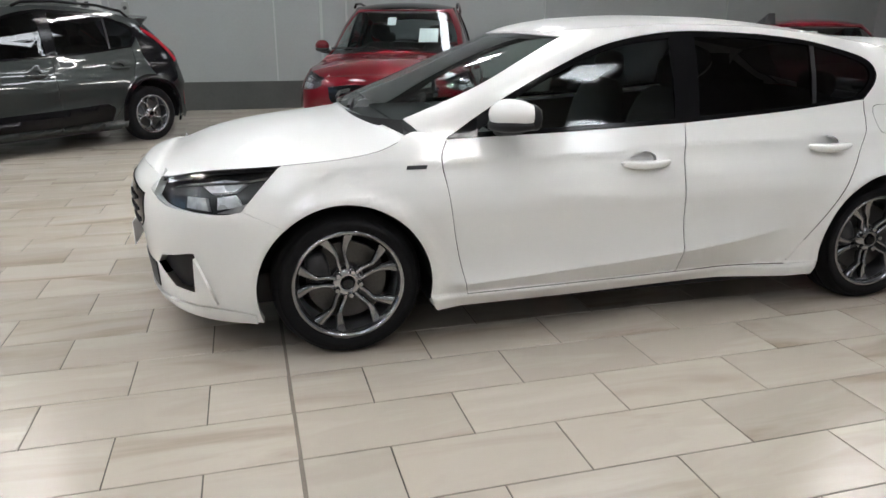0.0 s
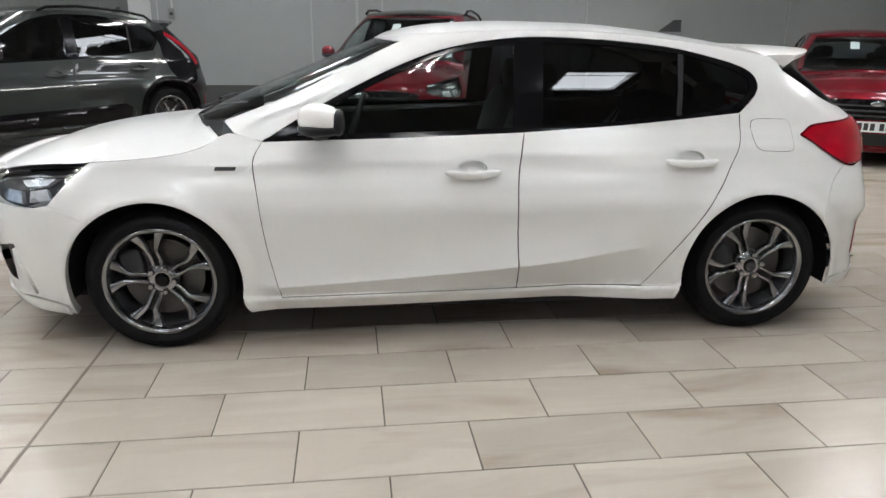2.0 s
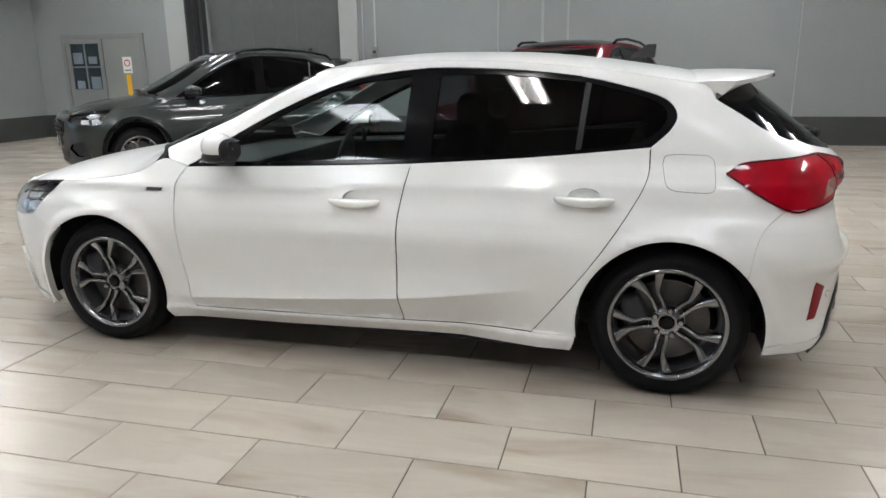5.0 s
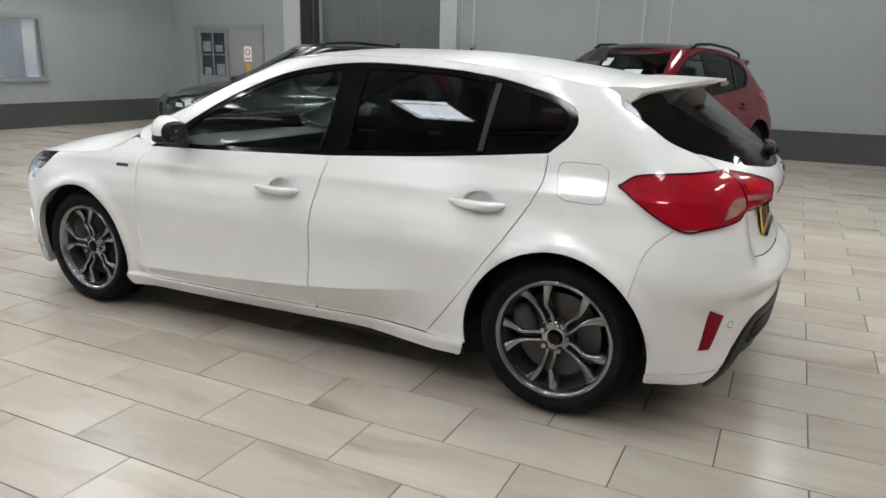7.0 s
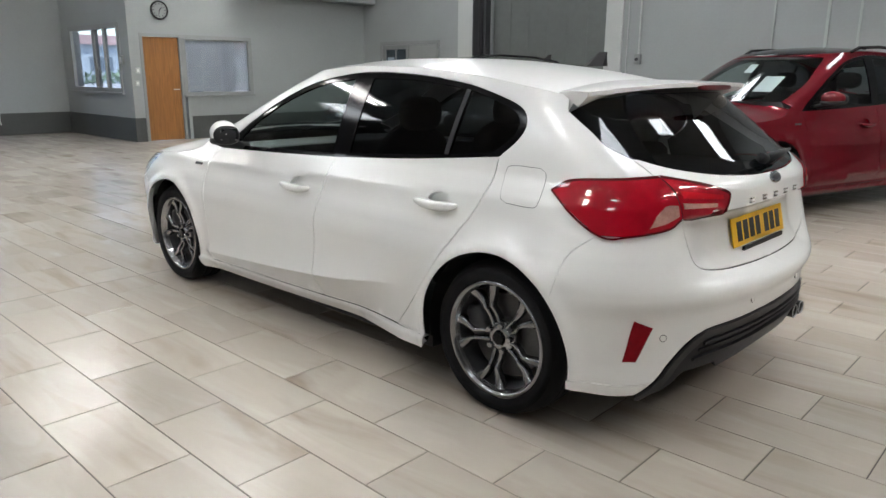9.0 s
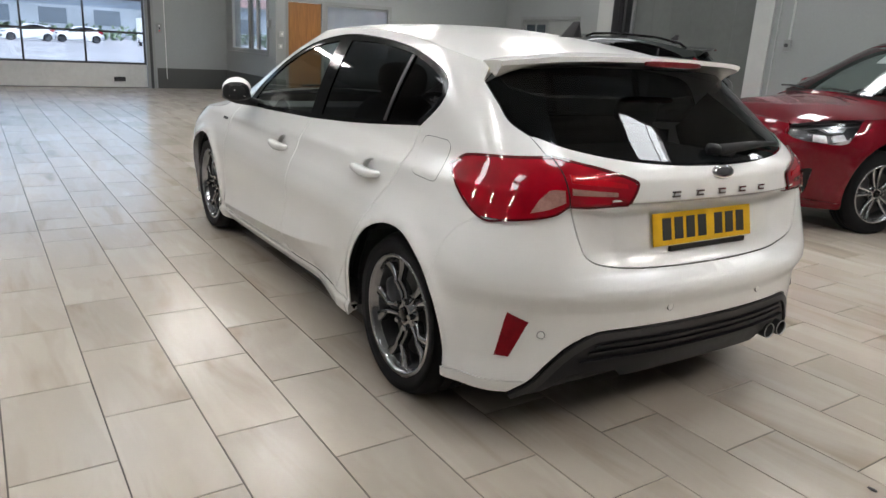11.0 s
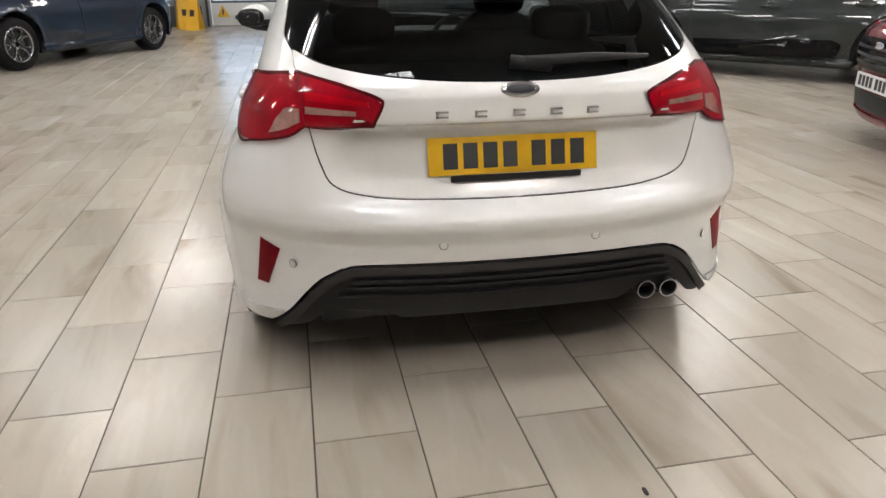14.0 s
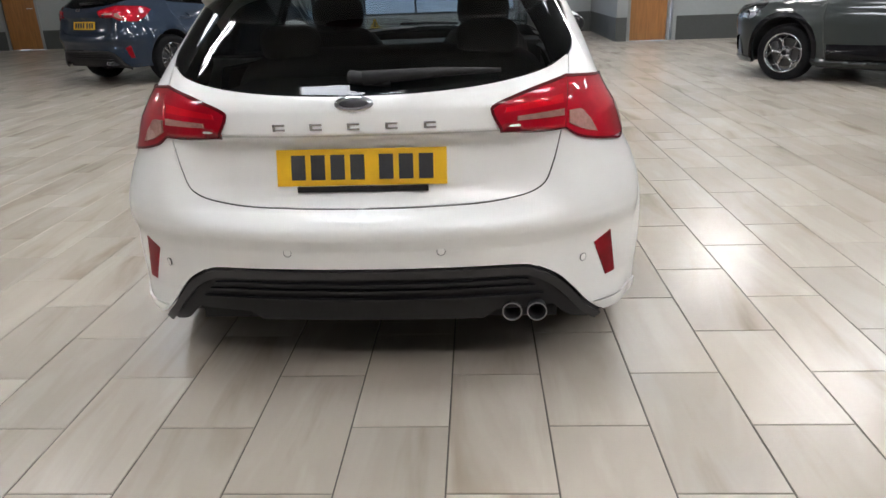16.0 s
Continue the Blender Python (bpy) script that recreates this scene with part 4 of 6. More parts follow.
HEAD = [[("x", -3.462, 0.699), ("x", -3.41, 0.745), ("x", -3.27, 0.776), ("x", -3.1, 0.797), ("x", -2.947, 0.806)], [("x", -2.947, 0.806), ("x", -3.03, 0.725), ("x", -3.10, 0.648)], [("x", -3.10, 0.648), ("x", -3.208, 0.635), ("x", -3.392, 0.650), ("x", -3.462, 0.699)]]
HOOD_EDGE = [("f", 0.0, 0.765), ("f", 0.3, 0.767), ("f", 0.45, 0.765), ("x", -3.405, 0.751), ("x", -3.2, 0.792), ("x", -2.925, 0.815), ("x", -2.70, 0.831), ("x", -2.55, 0.852), ("x", -2.46, 0.882), ("x", -2.42, 0.912)]


def roof_edge(n=70):
    """Right-hand edge of the roof from the middle of the screen's top to the middle of the tail."""
    out = []
    for s in np.linspace(XF0 - KF, XR0 + KR, n):
        z = 1.34
        for _ in range(12):
            x = float(shell(np.array([s]), np.array([z]), True)[0, 0])
            z = 0.5 * z + 0.5 * float(ROOF_EDGE(x))
        out.append(("s", s, z))
    return out

# ---- materials of cars ----
M["tyre"] = plain("tyre_rubber", (0.007, 0.007, 0.008), 0.75, grain=150, vary=0.25, relief=0.15, spec=0.2)
M["rim_dark"] = plain("dark_alloy", (0.30, 0.305, 0.315), 0.14, metal=0.95, grain=40, vary=0.12)
M["rim_light"] = plain("machined_alloy", (0.4, 0.41, 0.42), 0.25, metal=0.95, grain=40, vary=0.1)
M["insert_frame"] = plain("moulded_grey_black", (0.028, 0.027, 0.028), 0.5, grain=400, vary=0.12, relief=0.05, spec=0.4)
M["disc"] = plain("brake_disc", (0.10, 0.098, 0.095), 0.45, metal=0.9, grain=90, vary=0.2)
M["chrome"] = plain("chrome", (0.7, 0.71, 0.72), 0.08, metal=1.0, grain=20, vary=0.05)
M["trim_cloth"] = plain("seat_cloth", (0.012, 0.012, 0.014), 0.9, grain=300, vary=0.3, relief=0.3)
M["headlining"] = plain("headlining", (0.36, 0.36, 0.35), 0.95, grain=200, vary=0.1)
M["lamp_red"] = plain("red_lamp_plastic", (0.37, 0.0006, 0.011), 0.3, grain=14, vary=0.35, spec=0.1, coat=1.0)
M["lamp_bright"] = plain("bright_red_lamp", (0.55, 0.001, 0.01), 0.3, grain=14, vary=0.3, spec=0.1, coat=1.0)
M["lamp_deep"] = plain("deep_red_lamp", (0.09, 0.0006, 0.003), 0.3, grain=8, vary=0.25, spec=0.1, coat=1.0)
M["lamp_white"] = plain("clear_lamp", (0.36, 0.19, 0.16), 0.25, grain=90, vary=0.3, relief=0.3, coat=1.0, spec=0.3)
M["reflector"] = plain("red_reflector", (0.22, 0.002, 0.008), 0.35, grain=250, vary=0.35, spec=0.15)
M["plate_yellow"] = plain("yellow_plate", (0.80, 0.47, 0.015), 0.35, grain=30, vary=0.05)
M["plate_white"] = plain("white_plate", (0.75, 0.75, 0.74), 0.35, grain=30, vary=0.05)
M["glass_front"] = thin_glass("clear_car_glass", (0.74, 0.81, 0.79))
M["glass_screen"] = thin_glass("windscreen_glass", (0.74, 0.82, 0.81))
M["glass_dark"] = thin_glass("privacy_glass", (0.10, 0.108, 0.12))
M["glass_back"] = thin_glass("tailgate_glass", (0.31, 0.34, 0.36))
M["lamp_bowl"] = plain("lamp_bowl", (0.045, 0.046, 0.05), 0.3, metal=0.5, grain=25, vary=0.4)
M["lamp_mirror"] = plain("lamp_mirror", (0.6, 0.61, 0.63), 0.25, metal=0.35, grain=35, vary=0.4, relief=0.5)
M["lens"] = thin_glass("lamp_lens", (0.9, 0.92, 0.93))
M["white_paint"] = car_paint("white_car_paint", (0.87, 0.87, 0.85), 0.0, 0.45, spec=0.2, gloss=(0.11, 0.17))
M["red_paint"] = car_paint("red_metallic_paint", (0.135, 0.0006, 0.007), 0.18, 0.4, 0.3, 1.0, 0.06)
M["grey_paint"] = car_paint("grey_green_metallic_paint", (0.024, 0.030, 0.029), 0.15, 0.4, 0.35, 1.0, 0.2)
M["blue_paint"] = car_paint("blue_metallic_paint", (0.012, 0.024, 0.045), 0.18, 0.4, 0.35, 1.0, 0.15)


def spoke(bm, a0, r0, a1, r1, w0, w1, y0, y1, thick=0.03):
    """A tapered, crowned spoke in the wheel's plane (x, z), outer face at y."""
    n = 7
    rows = []
    for k in range(n):
        t = k / (n - 1)
        e = t * t * (3 - 2 * t)
        a, r = a0 + (a1 - a0) * e, r0 + (r1 - r0) * t
        w = w0 + (w1 - w0) * t
        y = y0 + (y1 - y0) * t - 0.012 * math.sin(math.pi * t)
        c = Vector((r * math.cos(a), 0, r * math.sin(a)))
        tx = Vector((-math.sin(a), 0, math.cos(a)))
        rows.append([bm.verts.new(c + tx * (w * u) + Vector((0, y + d, 0))) for u, d in ((-0.5, -thick), (-0.5, -0.008), (-0.34, 0.0), (0.34, 0.0), (0.5, -0.008), (0.5, -thick))])
    for p, q in zip(rows, rows[1:]):
        for k in range(5):
            bm.faces.new((p[k], p[k + 1], q[k + 1], q[k]))
    return bm


def wheel(parent, at, side, radius, rim, style, steps=48):
    """side: 1 right, -1 left; the outer face looks along y * side."""
    half = 0.105
    root_bm = lathe([(rim - 0.005, -half + 0.01), (rim - 0.028, -half + 0.03), (rim - 0.04, 0.0), (rim - 0.03, half - 0.03), (rim - 0.018, half - 0.012)], steps)
    metal = M["rim_dark"] if style == "y" else M["rim_light"]
    w = part("wheel", root_bm, M["dark_metal"], parent, smooth=True)
    prof = [(rim - 0.004, -half), (rim + 0.02, -half - 0.006), (radius - 0.035, -half - 0.004), (radius - 0.012, -half + 0.018), (radius - 0.003, -half + 0.035)]
    for g in (-0.045, 0.0, 0.045):
        prof += [(radius, g - 0.012), (radius, g - 0.005), (radius - 0.008, g - 0.004), (radius - 0.008, g + 0.004), (radius, g + 0.005), (radius, g + 0.012)]
    prof += [(radius - 0.003, half - 0.035), (radius - 0.012, half - 0.018), (radius - 0.035, half + 0.004), (rim + 0.05, half + 0.008), (rim + 0.02, half + 0.006), (rim - 0.002, half)]
    tyre = part("tyre", lathe(prof, steps + 16), M["tyre"], w, smooth=True)
    face = half - 0.02
    bm = lathe([(rim - 0.002, half - 0.004), (rim - 0.006, half + 0.003), (rim - 0.016, half + 0.002), (rim - 0.022, half - 0.012), (rim - 0.03, half - 0.03)], steps)
    lathe([(0.001, face - 0.012), (0.032, face - 0.012), (0.034, face - 0.010), (0.040, face - 0.010), (0.062, face - 0.020), (0.070, face - 0.035)], 30, bm=bm)
    for k in range(5):
        a = 2 * math.pi * k / 5 + math.pi / 2
        if style == "y":
            for e in (-1, 1):
                spoke(bm, a + e * 0.30, 0.034, a + e * 0.13, rim * 0.55, 0.018, 0.016, face - 0.012, face - 0.002)
                spoke(bm, a + e * 0.13, rim * 0.53, a + e * 0.275, rim - 0.006, 0.016, 0.054, face - 0.002, face + 0.006)
        elif style == "petal":
            for e in (-1, 1):
                spoke(bm, a + e * 0.10, 0.040, a + e * 0.055, rim * 0.62, 0.016, 0.012, face - 0.010, face)
                spoke(bm, a + e * 0.05, rim * 0.58, a + e * 0.40, rim - 0.010, 0.014, 0.026, face, face + 0.004)
        else:
            for e in (-1, 1):
                spoke(bm, a + e * 0.20, 0.050, a + e * 0.17, rim - 0.012, 0.022, 0.026, face - 0.010, face + 0.004)
    part("rim", bm, metal, w, smooth=True)
    nut = None
    for k in range(5):
        a = 2 * math.pi * k / 5 + math.pi * 0.7
        if nut is None:
            ob = part("lug_nut", lathe([(0.013, -0.03), (0.013, -0.004), (0.010, 0.0), (0.001, 0.0)], 6), M["rim_dark"], w)
            nut = ob.data
        else:
            ob = new("lug_nut", nut)
            ob.parent = w
        ob.location = (0.054 * math.cos(a), face + 0.002, 0.054 * math.sin(a))
    part("centre_cap", lathe([(0.027, face - 0.012), (0.026, face - 0.004), (0.020, face - 0.002), (0.001, face - 0.002)], 20), M["gloss_black"], w, smooth=True)
    part("brake_disc", lathe([(0.06, 0.0), (rim - 0.07, 0.0), (rim - 0.07, 0.022), (0.075, 0.022), (0.07, 0.05), (0.001, 0.05)], 36), M["disc"], w)
    cal = blob((0.105, 0.03, 0.09), (0.05, 0.035, 0.07), 3.5, 6)
    part("brake_caliper", cal, M["dark_metal"], w, smooth=True)
    w.matrix_local = pose(*at) @ pose(0, 0, 0, 0, 0, 0 if side > 0 else 180) @ pose(0, 0, 0, 0, 12 if at[0] < -1 else 25, 0)
    # the loaded tyre is flat where it stands
    turn = w.matrix_local.to_3x3()
    for v in tyre.data.vertices:
        p = turn @ v.co
        if p.z < 0.0005 - at[2]:
            p.z = 0.0005 - at[2]
            v.co = turn.inverted() @ p
    return w


def bars(parent, rows, material, at, name="plate_mark"):
    """Plain raised bars: (y0, y1, z0, z1) in the plate's plane."""
    part(name, boxes(*((-0.001, 0.0012, y0, y1, z0, z1) for y0, y1, z0, z1 in rows)), material, parent)


def plate(parent, at, turn, tilt, material, marks=7, size=(0.52, 0.111)):
    w, h = size
    p = part("number_plate", boxes((-0.004, 0.0, -w / 2, w / 2, -h / 2, h / 2), bevel=0.0015), material, parent)
    p.matrix_local = pose(*at, 0, 0, turn) @ pose(0, 0, 0, 0, tilt, 0)
    step = (w - 0.06) / 7.6
    x = -w / 2 + 0.045
    rows = []
    for k in range(marks):
        rows.append((x, x + step * 0.72, -h * 0.34, h * 0.34))
        x += step * (1.45 if k == 3 else 1.0)
    for a, b, c, d in rows:
        part("plate_mark", boxes((0.0, 0.0012, a, b, c, d)), M["ink"], p, "dark plain bar")
    return p


def ident(v):
    return v


def build_car(name, label, place, paint, warp=ident, step=0.035, wheel_style="y", radius=0.318, rim=0.241, glass=("glass_front", "glass_dark"), roof=None, rails=False,
              cladding=False, blade=False, group="", screen_cards=False, lamps="wide", marks=None, exhaust=True, axle_z=None, trim=None, hood_gap=True):
    root = thing(name, (place[0], place[1], 0), label, "car", group, "", place[2])
    roof_paint = M[roof] if roof else paint
    trim = trim or paint
    W1 = lambda p: tuple(warp(np.array([p], float))[0])
    edge = roof_edge()
    rear_i = next(i for i, (k, s, z) in enumerate(edge) if float(shell(np.array([s]), np.array([z]), True)[0, 0]) > 0.12)
    rail = edge[:rear_i]

    def make(shape, n, material, parent=root, lab=""):
        return shape.make(n, material, parent, lab, warp)

    # flank, doors, wings on both sides
    quarter_low = [("x", 0.405, 0.787), ("x", 0.32, 0.70), ("x", 0.2796, 0.5326)]
    flank = [[("f", 0.655, 0.968), ("f", 0.632, 1.1), ("f", 0.583, 1.2), ("f", 0.515, 1.305)], [("f", 0.515, 1.305), ("f", 0.3, 1.316), ("f", 0.0, 1.318)], rail,
             [rail[-1], ("x", 0.14, 1.195)], HATCH_SIDE, HATCH_LOW[:2], [HATCH_LOW[1], ("y", 0.615, 0.982)], LAMP_TOP[::-1], LAMP_LOW[::-1][:2], quarter_low,
             arc(0, AZ, ARCH, 40, 190), [("x", -0.3595, 0.2346), ("x", -0.55, 0.236)], DOOR_R[::-1], DLO_TOP, [("x", -2.24, 0.893), ("x", -2.36, 0.925)]]
    door_f = [DOOR_F, [DOOR_F[-1], SPLIT[-1]], SPLIT[::-1], DLO_LOW[:3][::-1]]
    door_r = [SPLIT, [SPLIT[-1], DOOR_R[-1]], DOOR_R[::-1], DLO_LOW[2:][::-1]]
    wing = [HOOD_EDGE[5:], [HOOD_EDGE[-1], ("x", -2.36, 0.925), ("x", -2.24, 0.893)], DOOR_F, [("x", -2.175, 0.232), ("x", -2.3405, 0.2346)], arc(-2.70, AZ, ARCH, -10, 130),
            [("x", -2.9346, 0.5776), ("x", -3.10, 0.652)], HEAD[1][::-1], [("x", -2.947, 0.806), ("x", -2.925, 0.818)]]
    sill = [[("x", -2.335, 0.230), ("x", -2.0, 0.228), ("x", -0.8, 0.231), ("x", -0.3695, 0.231)], [("x", -0.3695, 0.231), ("x", -0.385, 0.176)], [("x", -0.385, 0.176), ("x", -1.1, 0.177), ("x", -1.7, 0.170), ("x", -2.31, 0.170)], [("x", -2.31, 0.170), ("x", -2.335, 0.230)]]
    for sd in (1, -1):
        make(panel(flank, True, sides=(sd,), step=step, fold=0.006, gap=0.0012), "side_panel", paint)
        cups = [[("x", hx + 0.062 * math.cos(k * math.pi / 8), hz + 0.030 * math.sin(k * math.pi / 8)) for k in range(17)] for hx, hz in ((-1.342, 0.782), (-0.35, 0.818))]
        fd = make(panel(door_f, sides=(sd,), step=step, holes=([cups[0]],), fold=0.006, gap=0.0028), "front_door", paint)
        rd = make(panel(door_r, sides=(sd,), step=step, holes=([cups[1]],), fold=0.006, gap=0.0028), "rear_door", paint)
        make(panel(wing, sides=(sd,), step=step, fold=0.012, gap=0.0004), "front_wing", paint)
        make(panel(sill, sides=(sd,), step=step * 0.7, fold=0.05, gap=-0.004), "sill", trim)
        # door handles
        for door, x, z in ((fd, -1.342, 0.762), (rd, -0.35, 0.80)):
            y = float(shell(np.array([find_s("x", x, z, False)]), np.array([z]), False)[0, 1])
            bm = blob((0, 0, 0), (0.122, 0.024, 0.019), 2.8, 12)
            for v in bm.verts:
                v.co.z += 0.012 * (v.co.x / 0.118) ** 2 - 0.004
            h = part("door_handle", bm, paint, door, smooth=True)
            h.matrix_local = pose(*W1((x, (y + 0.018) * sd, z)))
            make(panel([cups[0 if door is fd else 1]], off=-0.026, sides=(sd,), step=0.02, fold=-0.026, gap=-0.003), "handle_cup", paint, door)
        # side glass, with its black surround
        g1 = [[("x", -2.10, 0.918), ("x", -1.65, 0.932), ("x", -1.15, 0.950)], [("x", -1.15, 0.950), ("x", -1.135, 1.303)], [("x", -1.135, 1.303), ("x", -1.42, 1.262), ("x", -1.68, 1.168), ("x", -1.93, 1.042), ("x", -2.10, 0.918)]]
        g2 = [[("x", -1.02, 0.957), ("x", -0.70, 0.974), ("x", -0.405, 0.997)], [("x", -0.405, 0.997), ("x", -0.378, 1.268)], [("x", -0.378, 1.268), ("x", -0.70, 1.300), ("x", -1.0, 1.306)], [("x", -1.0, 1.306), ("x", -1.02, 0.957)]]
        g3 = [[("x", -0.372, 1.000), ("x", -0.14, 1.028)], [("x", -0.14, 1.028), ("x", -0.065, 1.085), ("x", -0.045, 1.14), ("x", -0.085, 1.185), ("x", -0.2, 1.225), ("x", -0.345, 1.262)], [("x", -0.345, 1.262), ("x", -0.372, 1.000)]]
        dlo = [DLO_LOW, DLO_TOP]
        make(panel(dlo, True, off=-0.004, sides=(sd,), step=step * 1.3, holes=(g1, g2, g3), fold=0.012, gap=0.0005), "window_surround", M["gloss_black"])
        for g, m, n in ((g1, glass[0], "front_window"), (g2, glass[1], "rear_window"), (g3, glass[1], "quarter_window")):
            make(panel(g, True, off=-0.008, sides=(sd,), step=step * 2, fold=0, gap=-0.003), n, M[m])
        make(panel([[("x", -0.400, 0.998), ("x", -0.377, 1.0)], [("x", -0.377, 1.0), ("x", -0.350, 1.262)], [("x", -0.350, 1.262), ("x", -0.373, 1.267)], [("x", -0.373, 1.267), ("x", -0.400, 0.998)]], True, off=-0.001, sides=(sd,), step=0.05, fold=0.008, gap=0), "window_divider", M["black_plastic"])
        # lamps
        lamp = [LAMP_TOP, [LAMP_TOP[-1], LAMP_LOW[0]], LAMP_LOW[:3], LAMP_LOW[2:4], LAMP_LOW[3:]]
        inner = [[("y", 0.618, 0.981), ("y", 0.5, 0.953), ("y", 0.405, 0.925)], [("y", 0.405, 0.925), ("y", 0.393, 0.905), ("y", 0.42, 0.852)], [("y", 0.42, 0.852), ("y", 0.5, 0.846), ("y", 0.606, 0.846)], [("y", 0.606, 0.846), ("y", 0.618, 0.981)]]
        if lamps == "wide":
            tl = make(panel(lamp, True, off=0.006, sides=(sd,), step=step * 0.8, fold=0.05, gap=0.0), "tail_lamp", M["lamp_red"], lab="red tail lamp wrapping round the corner")
            # black filler strip, added to draw the dark gap between the two lamps
            make(panel([[("y", 0.628, 0.982), ("y", 0.604, 0.981)], [("y", 0.604, 0.981), ("y", 0.596, 0.846)], [("y", 0.596, 0.846), ("y", 0.615, 0.843)], [("y", 0.615, 0.843), ("y", 0.628, 0.982)]], True, off=0.0035, sides=(sd,), step=0.03, fold=0.004, gap=0), "lamp_seam", M["black_rubber"], tl)
            il = make(panel(inner, True, off=0.008, sides=(sd,), step=step * 0.8, fold=0.03), "tailgate_lamp", M["lamp_red"], lab="red lamp on the tailgate")
            make(panel([[("y", 0.617, 0.893), ("y", 0.655, 0.89), ("y", 0.685, 0.86)], [("y", 0.685, 0.86), ("y", 0.71, 0.815)], [("y", 0.71, 0.815), ("y", 0.66, 0.832), ("y", 0.617, 0.856)], [("y", 0.617, 0.856), ("y", 0.617, 0.893)]], True, off=0.011, sides=(sd,), step=0.014, fold=0.006), "reversing_lamp", M["lamp_white"], tl, "clear pinkish lens")
            make(panel([[("y", 0.602, 0.900), ("y", 0.462, 0.892)], [("y", 0.462, 0.892), ("y", 0.462, 0.876)], [("y", 0.462, 0.876), ("y", 0.602, 0.878)], [("y", 0.602, 0.878), ("y", 0.602, 0.900)]], True, off=0.013, sides=(sd,), step=0.014, fold=0.006), "lamp_strip", M["lamp_white"], il, "pale lens strip")
            for run, owner, o in ((LAMP_TOP, tl, 0.0078), (LAMP_LOW, tl, 0.0078), (inner[0] + inner[1][1:], il, 0.0098), (inner[2], il, 0.0098)):
                seam(run, True, M["lamp_deep"], "lamp_rim", owner, width=0.0036, off=o, sides=(sd,), warp=warp, fold=0.004)
            make(panel([[("y", 0.60, 0.938), ("y", 0.43, 0.918)], [("y", 0.43, 0.918), ("y", 0.425, 0.900)], [("y", 0.425, 0.900), ("y", 0.60, 0.912)], [("y", 0.60, 0.912), ("y", 0.60, 0.938)]], True, off=0.0108, sides=(sd,), step=0.014, fold=0.004), "lamp_guide", M["lamp_bright"], il, "brighter red light guide")
        else:
            tl = make(panel([[("x", 0.10, 1.19), ("x", 0.30, 1.10), ("x", 0.42, 1.0), ("x", 0.50, 0.86)], [("x", 0.50, 0.86), ("x", 0.44, 0.84)], [("x", 0.44, 0.84), ("x", 0.36, 0.98), ("x", 0.24, 1.08), ("x", 0.10, 1.15)], [("x", 0.10, 1.15), ("x", 0.10, 1.19)]], True, off=0.008, sides=(sd,), step=0.05, fold=0.02), "tail_lamp", M["lamp_red"], lab="slim boomerang-shaped red tail lamp")
        if lamps != "wide":
            make(panel(lamp, True, off=0.0, sides=(sd,), step=step, fold=0.02), "rear_corner", M["gloss_black"] if blade else paint)
        hl = make(panel(HEAD, off=-0.045, sides=(sd,), step=step, fold=0.0, gap=-0.01), "headlamp", M["lamp_bowl"], lab="dark headlamp with clear lens")
        make(panel(HEAD, off=0.001, sides=(sd,), step=step, fold=0.006), "lens", M["lens"], hl)
        for poly in (((-3.325, 0.655), (-3.318, 0.700), (-3.245, 0.699), (-3.235, 0.648)), ((-3.265, 0.757), (-3.16, 0.775), (-3.07, 0.768), (-3.12, 0.735), (-3.215, 0.725)), ((-3.20, 0.655), (-3.195, 0.705), (-3.12, 0.72), (-3.10, 0.675))):
            make(panel([[("x", *a), ("x", *b)] for a, b in zip(poly, poly[1:] + poly[:1])], off=-0.024, sides=(sd,), step=0.03, fold=0.02, gap=0), "lamp_reflector", M["lamp_mirror"], hl, "bright faceted reflector")
        make(panel([[("x", -3.385, 0.722), ("x", -3.3, 0.752), ("x", -3.1, 0.768), ("x", -2.96, 0.785)], [("x", -2.96, 0.785), ("x", -2.97, 0.774)], [("x", -2.97, 0.774), ("x", -3.1, 0.757), ("x", -3.3, 0.74), ("x", -3.385, 0.722)]], off=-0.018, sides=(sd,), step=0.04, fold=0.01), "daytime_strip", M["chrome"], hl)
        make(panel([[("x", -3.22, 0.638), ("x", -3.08, 0.642)], [("x", -3.08, 0.642), ("x", -3.03, 0.70)], [("x", -3.03, 0.70), ("x", -3.12, 0.672), ("x", -3.22, 0.638)]], off=-0.022, sides=(sd,), step=0.04, fold=0.01), "indicator", M["alu"], hl)
        # mirror
        mir = part("door_mirror", blob((0.004, 0, 0), (0.090, 0.090, 0.067), 2.1, 14), paint, root, smooth=True)
        mir.matrix_local = pose(*W1((-1.985, 0.875 * sd, 0.998)))
        low = part("mirror_base", tube([(-0.03, -0.16 * sd, -0.09), (-0.01, -0.10 * sd, -0.075), (0.01, 0.0, -0.050), (0.03, 0.06 * sd, -0.042)], [0.026, 0.024, 0.034, 0.02], 10), M["black_plastic"], mir, smooth=True)
        part("mirror_bezel", blob((0.076, 0.024 * sd, -0.008), (0.026, 0.078, 0.053), 2.4, 12), M["black_plastic"], mir, smooth=True)
        under = part("mirror_under", blob((0.004, 0.0, -0.037), (0.089, 0.089, 0.031), 2.5, 12), M["black_plastic"], mir, smooth=True)
        for ob in (mir, under):
            for v in ob.data.vertices:
                v.co.x += 0.035 * v.co.y / 0.088 * sd
                v.co.z *= 1.0 - 0.12 * v.co.x / 0.085
        part("mirror_glass", boxes((0.0945, 0.098, -0.050 + 0.02 * sd, 0.050 + 0.02 * sd, -0.034, 0.030), bevel=0.002), M["chrome"], mir)
